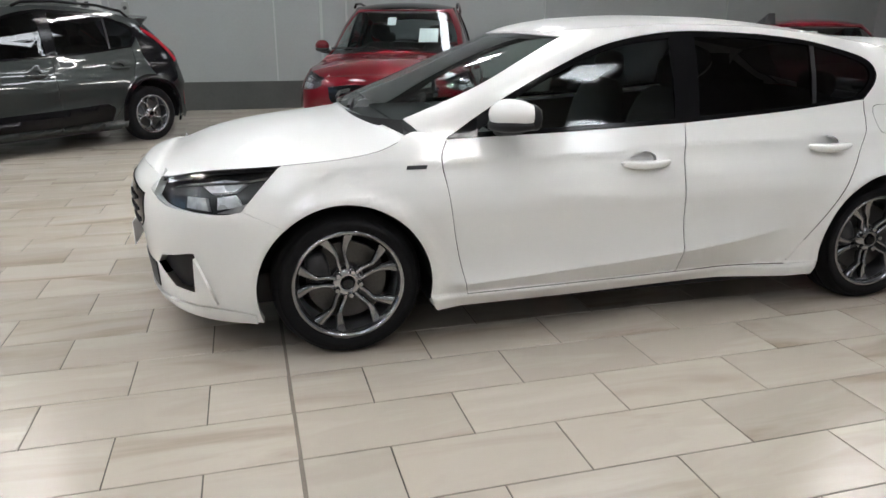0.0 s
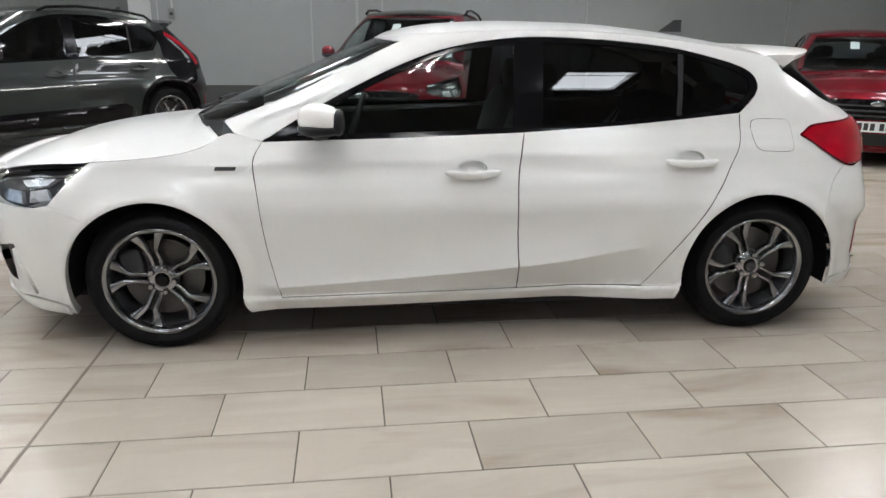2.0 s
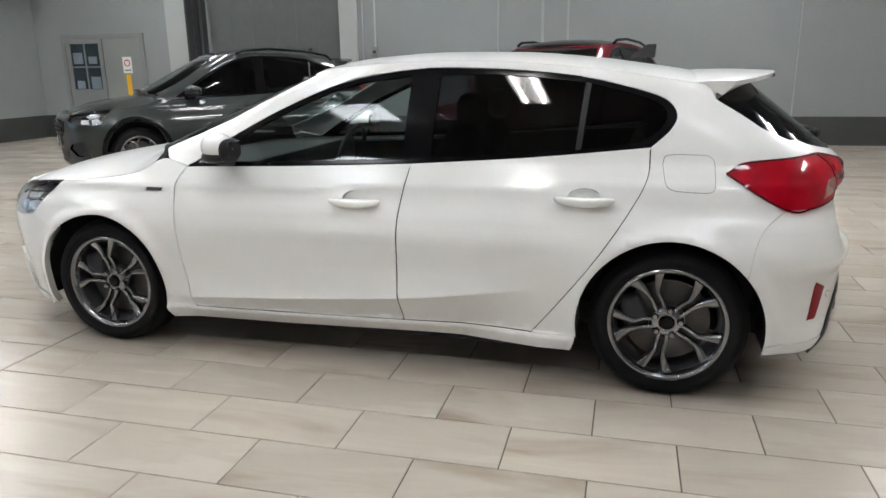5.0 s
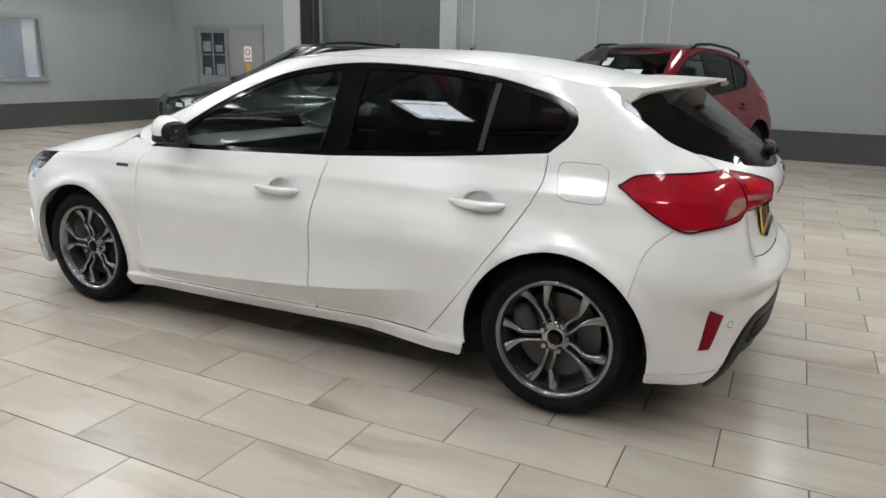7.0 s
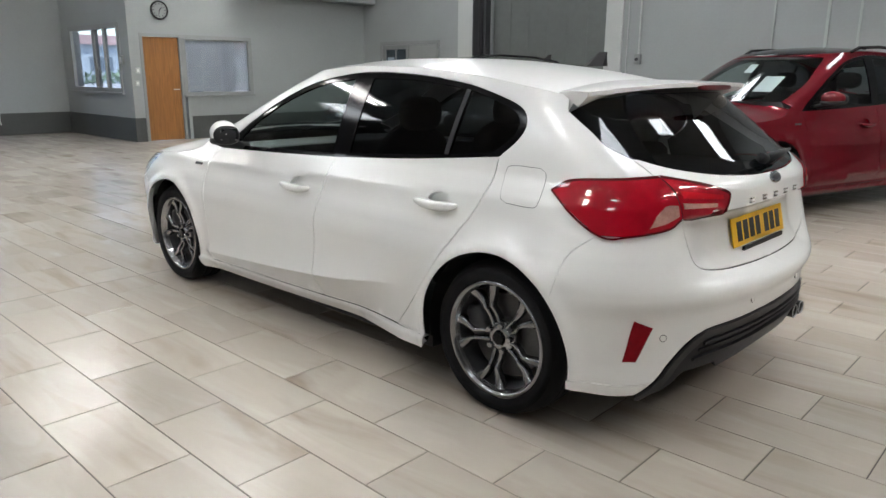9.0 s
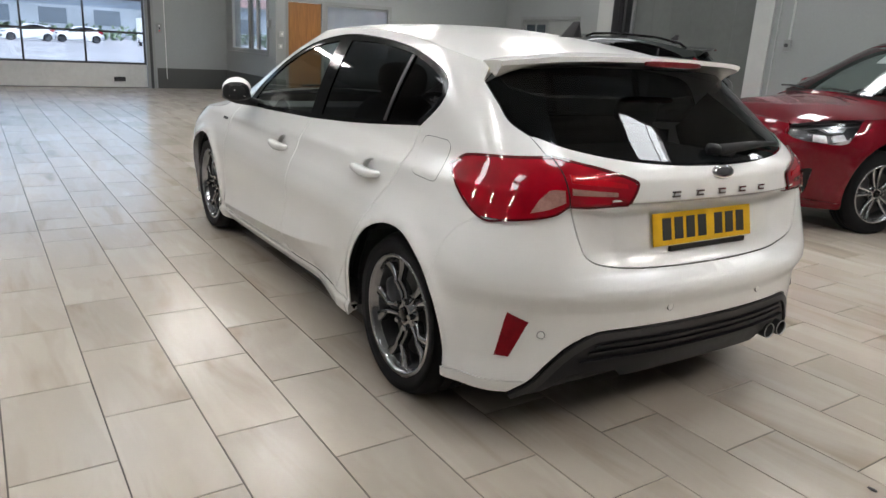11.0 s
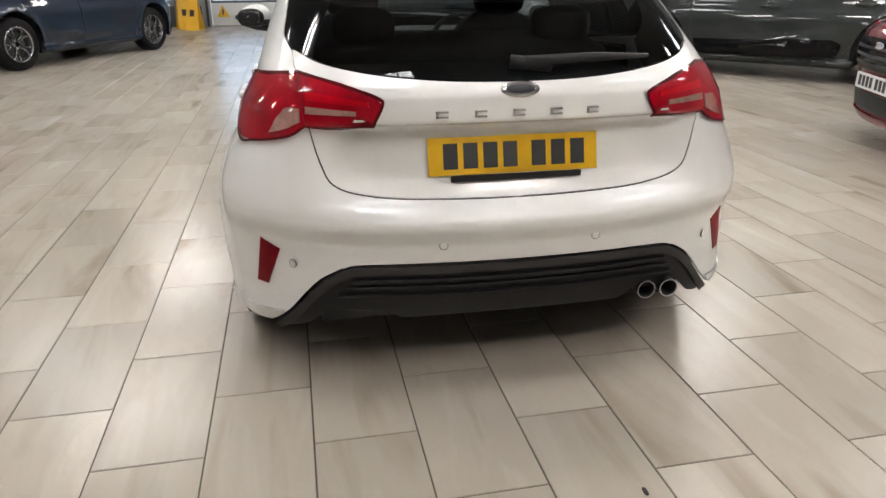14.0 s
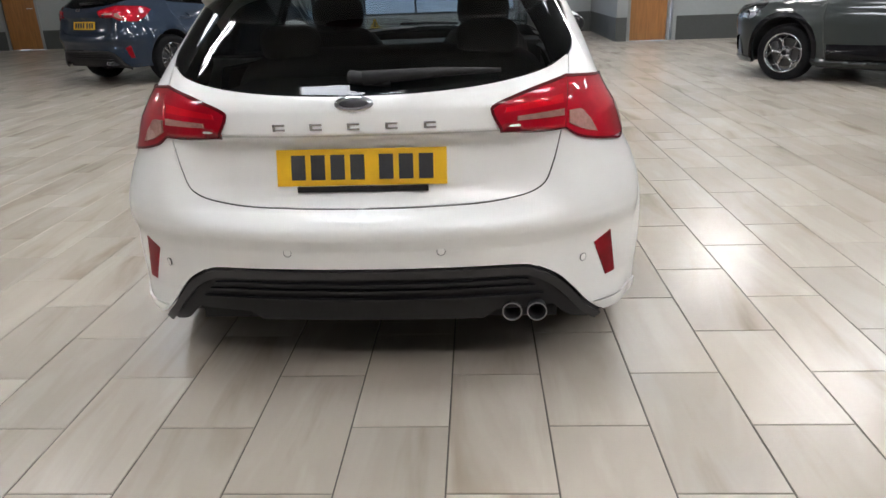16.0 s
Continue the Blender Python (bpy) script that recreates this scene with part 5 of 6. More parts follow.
        # fog pocket
        fog = [[("x", -3.47, 0.367), ("x", -3.444, 0.418)], [("x", -3.444, 0.418), ("x", -3.318, 0.46)], [("x", -3.318, 0.46), ("x", -3.298, 0.445), ("x", -3.306, 0.281)], [("x", -3.306, 0.281), ("x", -3.397, 0.285)], [("x", -3.397, 0.285), ("x", -3.47, 0.367)]]
        make(panel(fog, off=-0.03, sides=(sd,), step=0.05, fold=0.0, gap=-0.012), "bumper_vent", M["black_plastic"])
        make(panel([[("x", -3.297, 0.444), ("x", -3.274, 0.39), ("x", -3.218, 0.246)], [("x", -3.218, 0.246), ("x", -3.306, 0.23)], [("x", -3.306, 0.23), ("x", -3.302, 0.33), ("x", -3.297, 0.444)]], off=0.014, sides=(sd,), step=0.03, fold=0.03, gap=0), "bumper_fin", paint)
        # wheels, wheel housings
        for k, ax in enumerate(WHEELS):
            c = W1((ax, 0.0, 0.0))
            wheel(root, (c[0] + (0.012 if k == 0 else 0.0), W1((ax, 0.757, 0.3))[1] * sd, radius - 0.011), sd, radius, rim, wheel_style, 48 if step < 0.05 else 28)
            bm = bmesh.new()
            ri = ARCH + 0.012
            arcp = [(ri * math.cos(radians(a)), ri * math.sin(radians(a))) for a in range(-12, 193, 12)]
            ring = [[bm.verts.new(W1((ax + px, y * sd, AZ + pz))) for px, pz in arcp] for y in (0.52, 0.845)]
            for i in range(len(arcp) - 1):
                bm.faces.new((ring[0][i], ring[0][i + 1], ring[1][i + 1], ring[1][i]))
            bm.faces.new(ring[0])
            part("wheel_housing", bm, M["black_plastic"], root)
    # dark strips sunk behind the panel gaps make their lines darker
    for run, up in ((DOOR_F, False), (SPLIT, False), (DOOR_R, True), (HATCH_LOW, True), (HATCH_SIDE, True)) if step < 0.05 else ():
        seam(run, up, M["black_rubber"], "panel_seal", root, warp=warp)
    # front bumper
    front = [[("f", 0.0, 0.172), ("f", 0.5, 0.172), ("x", -3.2, 0.168), ("x", -3.05, 0.170)], arc(-2.70, AZ, ARCH, 200.5, 130), [("x", -2.9346, 0.5776), ("x", -3.10, 0.652)], HEAD[2], [("x", -3.45, 0.68), ("x", -3.40, 0.778)], HOOD_EDGE[:4][::-1], [("f", 0.0, 0.765), ("f", 0.0, 0.172)]]
    make(panel(front, sides=(1, -1), step=step, fold=0.035, gap=0.0004, holes=(fog,), whole=True), "front_bumper", paint)
    make(panel([[("f", 0.0, 0.214), ("f", 0.5, 0.214), ("x", -3.35, 0.222), ("x", -3.219, 0.226), ("x", -3.07, 0.212)], [("x", -3.07, 0.212), ("x", -3.065, 0.172)], [("x", -3.065, 0.172), ("x", -3.2, 0.168), ("f", 0.5, 0.168), ("f", 0.0, 0.168)], [("f", 0.0, 0.168), ("f", 0.0, 0.214)]], off=0.012, sides=(1, -1), step=step, fold=0.03, whole=True, gap=0), "front_lip", paint)
    make(panel([[("f", 0.0, 0.70), ("f", 0.3, 0.70), ("f", 0.52, 0.675)], [("f", 0.52, 0.675), ("f", 0.50, 0.56), ("f", 0.40, 0.50)], [("f", 0.40, 0.50), ("f", 0.0, 0.495)], [("f", 0.0, 0.495), ("f", 0.0, 0.70)]], off=0.006, sides=(1, -1), step=0.05, fold=0.02, whole=True), "grille", M["gloss_black"])
    for z in (0.535, 0.585, 0.635):
        make(panel([[("f", 0.0, z + 0.008), ("f", 0.42, z + 0.008)], [("f", 0.42, z + 0.008), ("f", 0.42, z - 0.008)], [("f", 0.42, z - 0.008), ("f", 0.0, z - 0.008)], [("f", 0.0, z - 0.008), ("f", 0.0, z + 0.008)]], off=0.014, sides=(1, -1), step=0.06, fold=0.008, whole=True, gap=0), "grille_bar", M["dark_metal"])
    make(panel([[("f", 0.0, 0.36), ("f", 0.5, 0.36)], [("f", 0.5, 0.36), ("f", 0.46, 0.235)], [("f", 0.46, 0.235), ("f", 0.0, 0.235)], [("f", 0.0, 0.235), ("f", 0.0, 0.36)]], off=0.005, sides=(1, -1), step=0.06, fold=0.02, whole=True), "lower_grille", M["black_plastic"])
    x0 = W1((-3.60, 0, 0.43))
    plate(root, (x0[0] - 0.002, 0, x0[2]), 180, 0, M["plate_white"])
    badge = part("front_badge", blob((0, 0, 0), (0.008, 0.07, 0.028), 2.0, 8), M["chrome"], root, smooth=True)
    badge.matrix_local = pose(*W1((-3.603, 0, 0.655)))
    # bonnet
    top = outline([HOOD_EDGE], False)
    e3 = shell(np.array([p[0] for p in top]), np.array([p[1] for p in top]), False)
    crown = smooth_table([-3.56, -3.5, -3.4, -3.27, -3.10, -2.89, -2.63, -2.52, -2.42], [0.0, 0.012, 0.034, 0.058, 0.078, 0.096, 0.100, 0.088, 0.060])
    back = smooth_table([-3.6, -2.9, -2.6, -2.42], [0.0, 0.0, 0.06, 0.18])
    ts = np.linspace(-1, 1, 31)
    rows = []
    for x, y, z in e3[::2]:
        yy = max(y - 0.003, 0.0)
        flat = 1 - np.abs(ts) ** 2.5
        rows.append(np.stack([x - float(back(x)) * (1 - ts ** 2), ts * yy, z + 0.001 + float(crown(x)) * flat * min(1, yy / 0.3)], -1))
    s = rows_patch(rows)
    make(s, "bonnet", paint)
    under = Shape()
    under.add(np.array(s.v) - np.array([0, 0, 0.02]), -np.array(s.n), s.f, flip=True)
    make(under, "bonnet_lining", M["black_plastic"])
    last, glassfoot = np.array(rows[-1]), []
    for t in ts:
        q = shell(np.array([find_s("f", abs(float(t)) * 0.655, 0.965, True)]), np.array([0.965]), True)[0]
        glassfoot.append((q[0] + 0.01, math.copysign(q[1], t), q[2]))
    glassfoot = np.array(glassfoot)
    valley = [last + np.array([0.0, 0, -0.022]), last * 0.6 + glassfoot * 0.4 + np.array([0, 0, -0.035]), last * 0.2 + glassfoot * 0.8 + np.array([0, 0, -0.012]), glassfoot]
    make(rows_patch(valley), "scuttle_panel", M["black_rubber"])
    for y in (0.25, -0.25):
        pts = [(-2.60 + 0.012, y, 0.985), (-2.55, y + 0.2, 0.992), (-2.47, y + 0.42, 0.985)]
        part("wiper", tube([W1(p) for p in pts], 0.009, 6), M["black_plastic"], root)
    # screen, roof
    scr = [[("f", 0.655, 0.968), ("f", 0.632, 1.1), ("f", 0.583, 1.2), ("f", 0.515, 1.305)], [("f", 0.515, 1.305), ("f", 0.3, 1.316), ("f", 0.0, 1.318)], [("f", 0.0, 1.318), ("f", 0.0, 0.968)], [("f", 0.0, 0.968), ("f", 0.35, 0.968), ("f", 0.655, 0.968)]]
    make(panel(scr, True, off=-0.003, sides=(1, -1), step=step * 1.6, fold=0, gap=-0.001, whole=True), "windscreen", M["glass_screen"])
    re = shell(np.array([q[1] for q in edge[:rear_i + 1]]), np.array([q[2] for q in edge[:rear_i + 1]]), True)
    ts = np.linspace(-1, 1, 29)
    rows = [np.stack([np.full_like(ts, x), ts * y, z + 0.046 * min(1, (y / 0.55) ** 2) * (1 - np.abs(ts) ** 2.2)], -1) for x, y, z in re]
    s = rows_patch(rows)
    make(s, "roof", roof_paint)
    lining = Shape()
    lining.add(np.array(s.v) - np.array([0, 0, 0.035]), -np.array(s.n), s.f, flip=True)
    make(lining, "headlining", M["headlining"])
    # tail spoiler: a closed wing over the tailgate
    cols = np.linspace(-1, 1, 33)
    upper_rows, lower_rows = [], []
    for k, t in enumerate(np.linspace(0, 1, 9)):
        wy = 0.592 + 0.018 * t
        xr = 0.07 + t * (0.352 - 0.10 * np.abs(cols) ** 2 - 0.11 * np.abs(cols) ** 8)
        ztop = (1.259 + 0.046 * (1 - np.abs(cols) ** 2.2)) * (1 - t) + t * (1.297 - 0.014 * np.abs(cols) ** 2 - 0.022 * np.abs(cols) ** 6) + 0.004 * math.sin(math.pi * t) + 0.002
        thick = 0.055 * (1 - t) + 0.016 * t + 0.095 * np.abs(cols) ** 12 * (1 - t)
        upper_rows.append(np.stack([xr, cols * wy, ztop], -1))
        lower_rows.append(np.stack([xr - 0.006 * t, cols * (wy - 0.004), ztop - thick], -1))
    sp = rows_patch(upper_rows)
    lo = rows_patch(lower_rows, False)
    sp.add(lo.v, lo.n, lo.f)
    n = len(cols)
    for e in (0, n - 1):
        ring = [r[e] for r in upper_rows] + [r[e] for r in lower_rows][::-1]
        m = len(upper_rows)
        sp.add(ring, [(0, 1 if e else -1, 0)] * len(ring), [(i, i + 1, 2 * m - 2 - i, 2 * m - 1 - i) for i in range(m - 1)], flip=e == 0)
    lip = list(upper_rows[-1]) + list(lower_rows[-1])
    sp.add(lip, [(1, 0, 0)] * len(lip), [(i, i + 1, n + i + 1, n + i) for i in range(n - 1)], flip=True)
    make(sp, "tail_spoiler", paint)
    brake = part("high_brake_lamp", blob((0, 0, 0), (0.012, 0.15, 0.011), 4, 8), M["lamp_deep"], root)
    brake.matrix_local = pose(*W1((0.418, 0, 1.279)))
    # tailgate
    glass_low = [("y", 0.624, 1.040), ("y", 0.55, 1.010), ("y", 0.4, 0.984), ("y", 0.2, 0.968), ("y", 0.0, 0.963)]
    gate = [HATCH_LOW, [("y", 0.0, 0.63), ("y", 0.0, 0.963)], glass_low[::-1], [glass_low[0], HATCH_LOW[0]]]
    gt = make(panel(gate, True, sides=(1, -1), step=min(step * 0.8, 0.016 if step < 0.05 else 1), fold=0.006, gap=0.0032, whole=True), "tailgate", paint)
    back_glass = [HATCH_SIDE, glass_low, [("y", 0.0, 0.963), ("y", 0.0, 1.262)], [("y", 0.0, 1.262), ("y", 0.3, 1.258), ("x", 0.21, 1.243), ("x", 0.14, 1.228)], [("x", 0.14, 1.228), ("x", 0.14, 1.195)]]
    make(panel(back_glass, True, off=-0.002, sides=(1, -1), step=step * 1.2, fold=0.006, whole=True), "back_window", M["glass_back"])
    for sd in (1, -1):
        make(panel([[("x", 0.142, 1.193), ("x", 0.25, 1.13), ("x", 0.33, 1.078), ("y", 0.63, 1.039)], [("y", 0.63, 1.039), ("y", 0.575, 1.018)], [("y", 0.575, 1.018), ("y", 0.545, 1.10), ("y", 0.50, 1.18), ("y", 0.46, 1.245)], [("y", 0.46, 1.245), ("x", 0.2, 1.242), ("x", 0.142, 1.193)]], True, off=-0.006, sides=(sd,), step=step * 1.5, fold=0.0), "window_wing", M["gloss_black"])
    wip = part("rear_wiper", tube([W1(p) for p in ((0.640, 0.10, 0.998), (0.642, 0.0, 1.010), (0.635, -0.02, 1.012))], 0.02, 8), M["black_plastic"], root, smooth=True)
    part("wiper_arm", tube([W1(p) for p in ((0.652, 0.02, 1.008), (0.630, 0.24, 1.018), (0.597, 0.42, 1.015))], [0.022, 0.014, 0.006], 8), M["black_plastic"], wip, smooth=True)
    oval = part("tail_badge", blob((0, 0, 0), (0.007, 0.058, 0.024), 2.0, 10), M["chrome"], gt, smooth=True)
    oval.matrix_local = pose(*W1((0.696, -0.004, 0.943)), 0, -24, 0)
    ov2 = part("badge_field", blob((0, 0, 0), (0.0075, 0.049, 0.017), 2.0, 10), M["ink"], oval, smooth=True)
    ov2.matrix_local = pose(0.0012, 0, 0)
    if marks:
        for k in range(5):
            y = -0.222 + k * 0.111
            c = part("letter_mark", boxes((-0.003, 0.003, -0.018, 0.018, 0.004, 0.010), (-0.003, 0.003, -0.018, 0.018, -0.010, -0.004), (-0.003, 0.003, -0.018, -0.010, -0.010, 0.010), bevel=0.0008), M["chrome"], gt, "small chrome mark")
            c.matrix_local = pose(*W1((0.706 - 0.10 * y * y, y - 0.008, 0.879)))
    rear = W1((0.656, -0.004, 0.747))
    plate(gt, (rear[0] - 0.001, rear[1], rear[2]), 0, -13, M["plate_yellow"])
    part("plate_holder", boxes((-0.004, 0.006, -0.20, 0.20, -0.010, 0.008), bevel=0.003), M["black_plastic"], gt).matrix_local = pose(*W1((0.677, 0, 0.686)))
    bumper = [arc(0, AZ, ARCH, 40, -12, 10), [("x", 0.357, 0.226), ("x", 0.43, 0.224), ("y", 0.80, 0.222), ("y", 0.745, 0.226)], [("y", 0.745, 0.226), ("y", 0.695, 0.275), ("y", 0.645, 0.335), ("y", 0.595, 0.388), ("y", 0.53, 0.428)], [("y", 0.53, 0.425), ("y", 0.47, 0.440), ("y", 0.25, 0.447), ("y", 0.0, 0.448)], [("y", 0.0, 0.448), ("y", 0.0, 0.63)], HATCH_LOW[2:][::-1], LAMP_LOW[:3], LAMP_LOW[2:4], quarter_low]
    bp = make(panel(bumper, True, sides=(1, -1), step=step * (0.6 if step < 0.05 else 0.8), fold=0.008, gap=0.0008, whole=True), "rear_bumper", paint)
    for sd in (1, -1):
        make(panel([[("x", 0.362, 0.258), ("x", 0.43, 0.264), ("y", 0.80, 0.262), ("y", 0.714, 0.266)], [("y", 0.714, 0.266), ("y", 0.752, 0.226)], [("y", 0.752, 0.226), ("y", 0.80, 0.222), ("x", 0.43, 0.224), ("x", 0.360, 0.226)], [("x", 0.360, 0.226), ("x", 0.362, 0.258)]], True, off=0.007, sides=(sd,), step=0.02, fold=0.012, gap=0), "bumper_lip", paint, bp)
    dif_top = [("y", 0.745, 0.218), ("y", 0.691, 0.271), ("y", 0.641, 0.331), ("y", 0.591, 0.384), ("y", 0.526, 0.424), ("y", 0.47, 0.436), ("y", 0.25, 0.443), ("y", 0.0, 0.444)]
    dif = [dif_top, [("y", 0.0, 0.444), ("y", 0.0, 0.245)], [("y", 0.0, 0.245), ("y", 0.36, 0.247)], [("y", 0.36, 0.247), ("y", 0.40, 0.282)], [("y", 0.40, 0.282), ("y", 0.58, 0.284)], [("y", 0.58, 0.284), ("y", 0.64, 0.225), ("y", 0.70, 0.200)], [("y", 0.70, 0.200), ("y", 0.745, 0.218)]]
    df = make(panel(dif, True, off=-0.002, sides=(1, -1), step=step, fold=0.05, whole=True), "rear_diffuser", M["black_plastic"], lab="black plastic lower bumper insert")
    frame_run = [("y", max(y - 0.010, 0.0), z - 0.016) for _, y, z in dif_top]
    seam(frame_run, True, M["insert_frame"], "insert_frame", df, width=0.013, off=0.008, warp=warp, fold=0.012, lab="grey black moulded rim")
    for z0, z1, o in ((0.388, 0.398, 0.010), (0.364, 0.374, 0.008), (0.335, 0.345, 0.012)):
        rib = [("y", 0.46 + (0.44 - z1) * 0.9, z0 - 0.004), ("y", 0.42, z0 + 0.003), ("y", 0.25, z0 + 0.005), ("y", 0.0, z0 + 0.005)]
        seam(rib, True, M["black_plastic"], "diffuser_rib", df, width=0.005, off=o, warp=warp, fold=0.014)
    for sd in (1, -1):
        make(panel([[("y", 0.768, 0.502), ("y", 0.709, 0.472)], [("y", 0.709, 0.472), ("y", 0.755, 0.346)], [("y", 0.755, 0.346), ("y", 0.791, 0.348)], [("y", 0.791, 0.348), ("y", 0.768, 0.502)]], True, off=0.003, sides=(sd,), step=0.04, fold=0.01), "bumper_reflector", M["reflector"], bp, "dark red reflector")
        for y, z in ((0.675, 0.43), (0.235, 0.505)):
            p = shell(np.array([find_s("y", y, z, True)]), np.array([z]), True)[0]
            sn = part("parking_sensor", lathe([(0.0115, -0.002), (0.0115, 0.002), (0.009, 0.0025), (0.001, 0.0025)], 16, "X"), paint, bp)
            sn.matrix_local = pose(*W1((p[0] + 0.001, p[1] * sd, p[2])), 0, 0, math.copysign(40 if y > 0.5 else 4, sd))
            part("sensor_ring", lathe([(0.0125, -0.002), (0.0135, 0.0015), (0.0115, 0.0015)], 16, "X"), M["dark_metal"], sn)
    if exhaust:
        for y in (0.449, 0.527):
            ex = part("exhaust_pipe", lathe([(0.028, -0.12), (0.031, 0.0), (0.0315, 0.003), (0.0295, 0.003), (0.028, -0.02), (0.026, -0.12)], 26, "X"), M["dark_metal"], root, smooth=True)
            ex.matrix_local = pose(*W1((0.695, y, 0.280)))
            part("pipe_ring", lathe([(0.0288, 0.0005), (0.0316, 0.0035), (0.0295, 0.0062), (0.0276, 0.0035), (0.0288, 0.0005)], 26, "X"), M["alu"], ex, smooth=True)
            # a black disc down the bore stands in for the shade inside
            part("pipe_shade", lathe([(0.001, -0.1), (0.0265, -0.1)], 20, "X"), M["black_rubber"], ex)
    # underside, floor and cabin
    lowz = 0.2
    def wbox(x0, x1, y0, y1, z0, z1):
        a, b = W1((x0, y0, z0)), W1((x1, y1, z1))
        return (a[0], b[0], a[1], b[1], a[2], b[2])
    part("floor_pan", boxes(wbox(-3.35, -2.311, -0.60, 0.60, 0.165, 0.30), wbox(-0.399, 0.58, -0.60, 0.60, 0.21, 0.30), wbox(-2.31, -0.40, -0.80, 0.80, 0.145, 0.30), wbox(-3.3, -2.36, -0.5, 0.5, 0.30, 0.74), wbox(-0.36, 0.60, -0.5, 0.5, 0.30, 0.62), wbox(0.37, 0.60, -0.56, 0.56, 0.325, 0.36)), M["black_plastic"], root)
    part("dashboard", boxes(wbox(-2.35, -1.98, -0.72, 0.72, 0.55, 0.90), wbox(-2.55, -2.2, -0.68, 0.68, 0.80, 0.885), wbox(-2.2, -1.3, -0.09, 0.09, 0.3, 0.52), bevel=0.03), M["black_plastic"], root)
    c = W1((-1.86, 0.36, 0.83))
    part("steering_wheel", tube([(c[0] + 0.06 * math.sin(a), c[1] + 0.18 * math.cos(a), c[2] + 0.17 * math.sin(a)) for a in np.linspace(0, 2 * math.pi, 25)], 0.015, 8), M["black_plastic"], root)
    for y in (-0.36, 0.36):
        st = part("front_seat", blob(W1((-1.33, y, 0.42)), (0.27, 0.25, 0.11), 3.5, 10), M["trim_cloth"], root, smooth=True)
        bk = part("seat_back", blob((0, 0, 0), (0.10, 0.24, 0.33), 3.2, 10), M["trim_cloth"], st, smooth=True)
        bk.matrix_local = pose(*W1((-1.03, y, 0.74)), 0, 14, 0)
        part("headrest", blob(W1((-0.93, y, 1.13)), (0.055, 0.13, 0.085), 3.0, 8), M["trim_cloth"], st, smooth=True)
    rb = part("rear_bench", blob(W1((-0.42, 0, 0.45)), (0.26, 0.64, 0.12), 5, 10), M["trim_cloth"], root, smooth=True)
    bk = part("bench_back", blob((0, 0, 0), (0.09, 0.62, 0.30), 5, 10), M["trim_cloth"], rb, smooth=True)
    bk.matrix_local = pose(*W1((-0.16, 0, 0.74)), 0, 16, 0)
    for y in (-0.38, 0.38):
        part("headrest", blob(W1((-0.08, y, 1.06)), (0.05, 0.12, 0.07), 3.0, 8), M["trim_cloth"], rb, smooth=True)
    part("parcel_shelf", boxes(wbox(-0.05, 0.50, -0.52, 0.52, 0.915, 0.935)), M["trim_cloth"], root)
    for sd in (1, -1):
        make(panel([[("x", -2.22, 0.90), ("x", -0.14, 0.99)], [("x", -0.14, 0.99), ("x", -0.50, 0.30)], [("x", -0.50, 0.30), ("x", -2.2, 0.30)], [("x", -2.2, 0.30), ("x", -2.22, 0.90)]], False, off=-0.06, sides=(sd,), step=0.12, fold=0.03), "door_lining", M["black_plastic"])
        make(panel([[("x", -0.02, 0.74), ("x", 0.1, 1.18)], [("x", 0.1, 1.18), ("x", 0.34, 1.05), ("y", 0.66, 1.02)], [("y", 0.66, 1.02), ("x", 0.30, 0.74)], [("x", 0.30, 0.74), ("x", -0.02, 0.74)]], True, off=-0.03, sides=(sd,), step=0.1, fold=0), "boot_lining", M["trim_cloth"])
        make(panel([[("x", -0.13, 1.0), ("x", -0.03, 1.07), ("x", -0.01, 1.13), ("x", -0.05, 1.20)], [("x", -0.05, 1.20), ("x", 0.1, 1.20)], [("x", 0.1, 1.20), ("x", 0.12, 0.80), ("x", -0.10, 0.80)], [("x", -0.10, 0.80), ("x", -0.13, 1.0)]], True, off=-0.025, sides=(sd,), step=0.1, fold=0), "pillar_lining", M["trim_cloth"])
    fin = bmesh.new()
    rows_f = [[fin.verts.new(W1((-0.22 + x0 + t * (x1 - x0), y * (1 - t), 1.365 + 0.062 * t))) for x0, x1, y in ((0.0, 0.085, 0.0), (0.04, 0.09, 0.022), (0.12, 0.125, 0.022), (0.125, 0.128, 0.0), (0.12, 0.125, -0.022), (0.04, 0.09, -0.022))] for t in (0, 0.4, 0.75, 1.0)]
    for p, q in zip(rows_f, rows_f[1:]):
        for k in range(6):
            fin.faces.new((p[k], p[(k + 1) % 6], q[(k + 1) % 6], q[k]))
    part("roof_aerial", fin, M["black_plastic"], root)
    flap = [[("x", -0.052, 0.95), ("x", -0.03, 0.982), ("x", 0.11, 0.984)], [("x", 0.11, 0.984), ("x", 0.14, 0.96), ("x", 0.148, 0.87)], [("x", 0.148, 0.87), ("x", 0.125, 0.846), ("x", 0.0, 0.848)], [("x", 0.0, 0.848), ("x", -0.035, 0.87), ("x", -0.052, 0.95)]]
    # an ink-dark sheet under the flap paints the shade of its gap
    fl = make(panel(flap, True, off=0.0008, sides=(-1,), step=0.025, fold=0.0, gap=-0.0012), "flap_seam", M["ink"])
    make(panel(flap, True, off=0.0016, sides=(-1,), step=0.025, fold=0.0, gap=0.0006), "fuel_flap", paint)
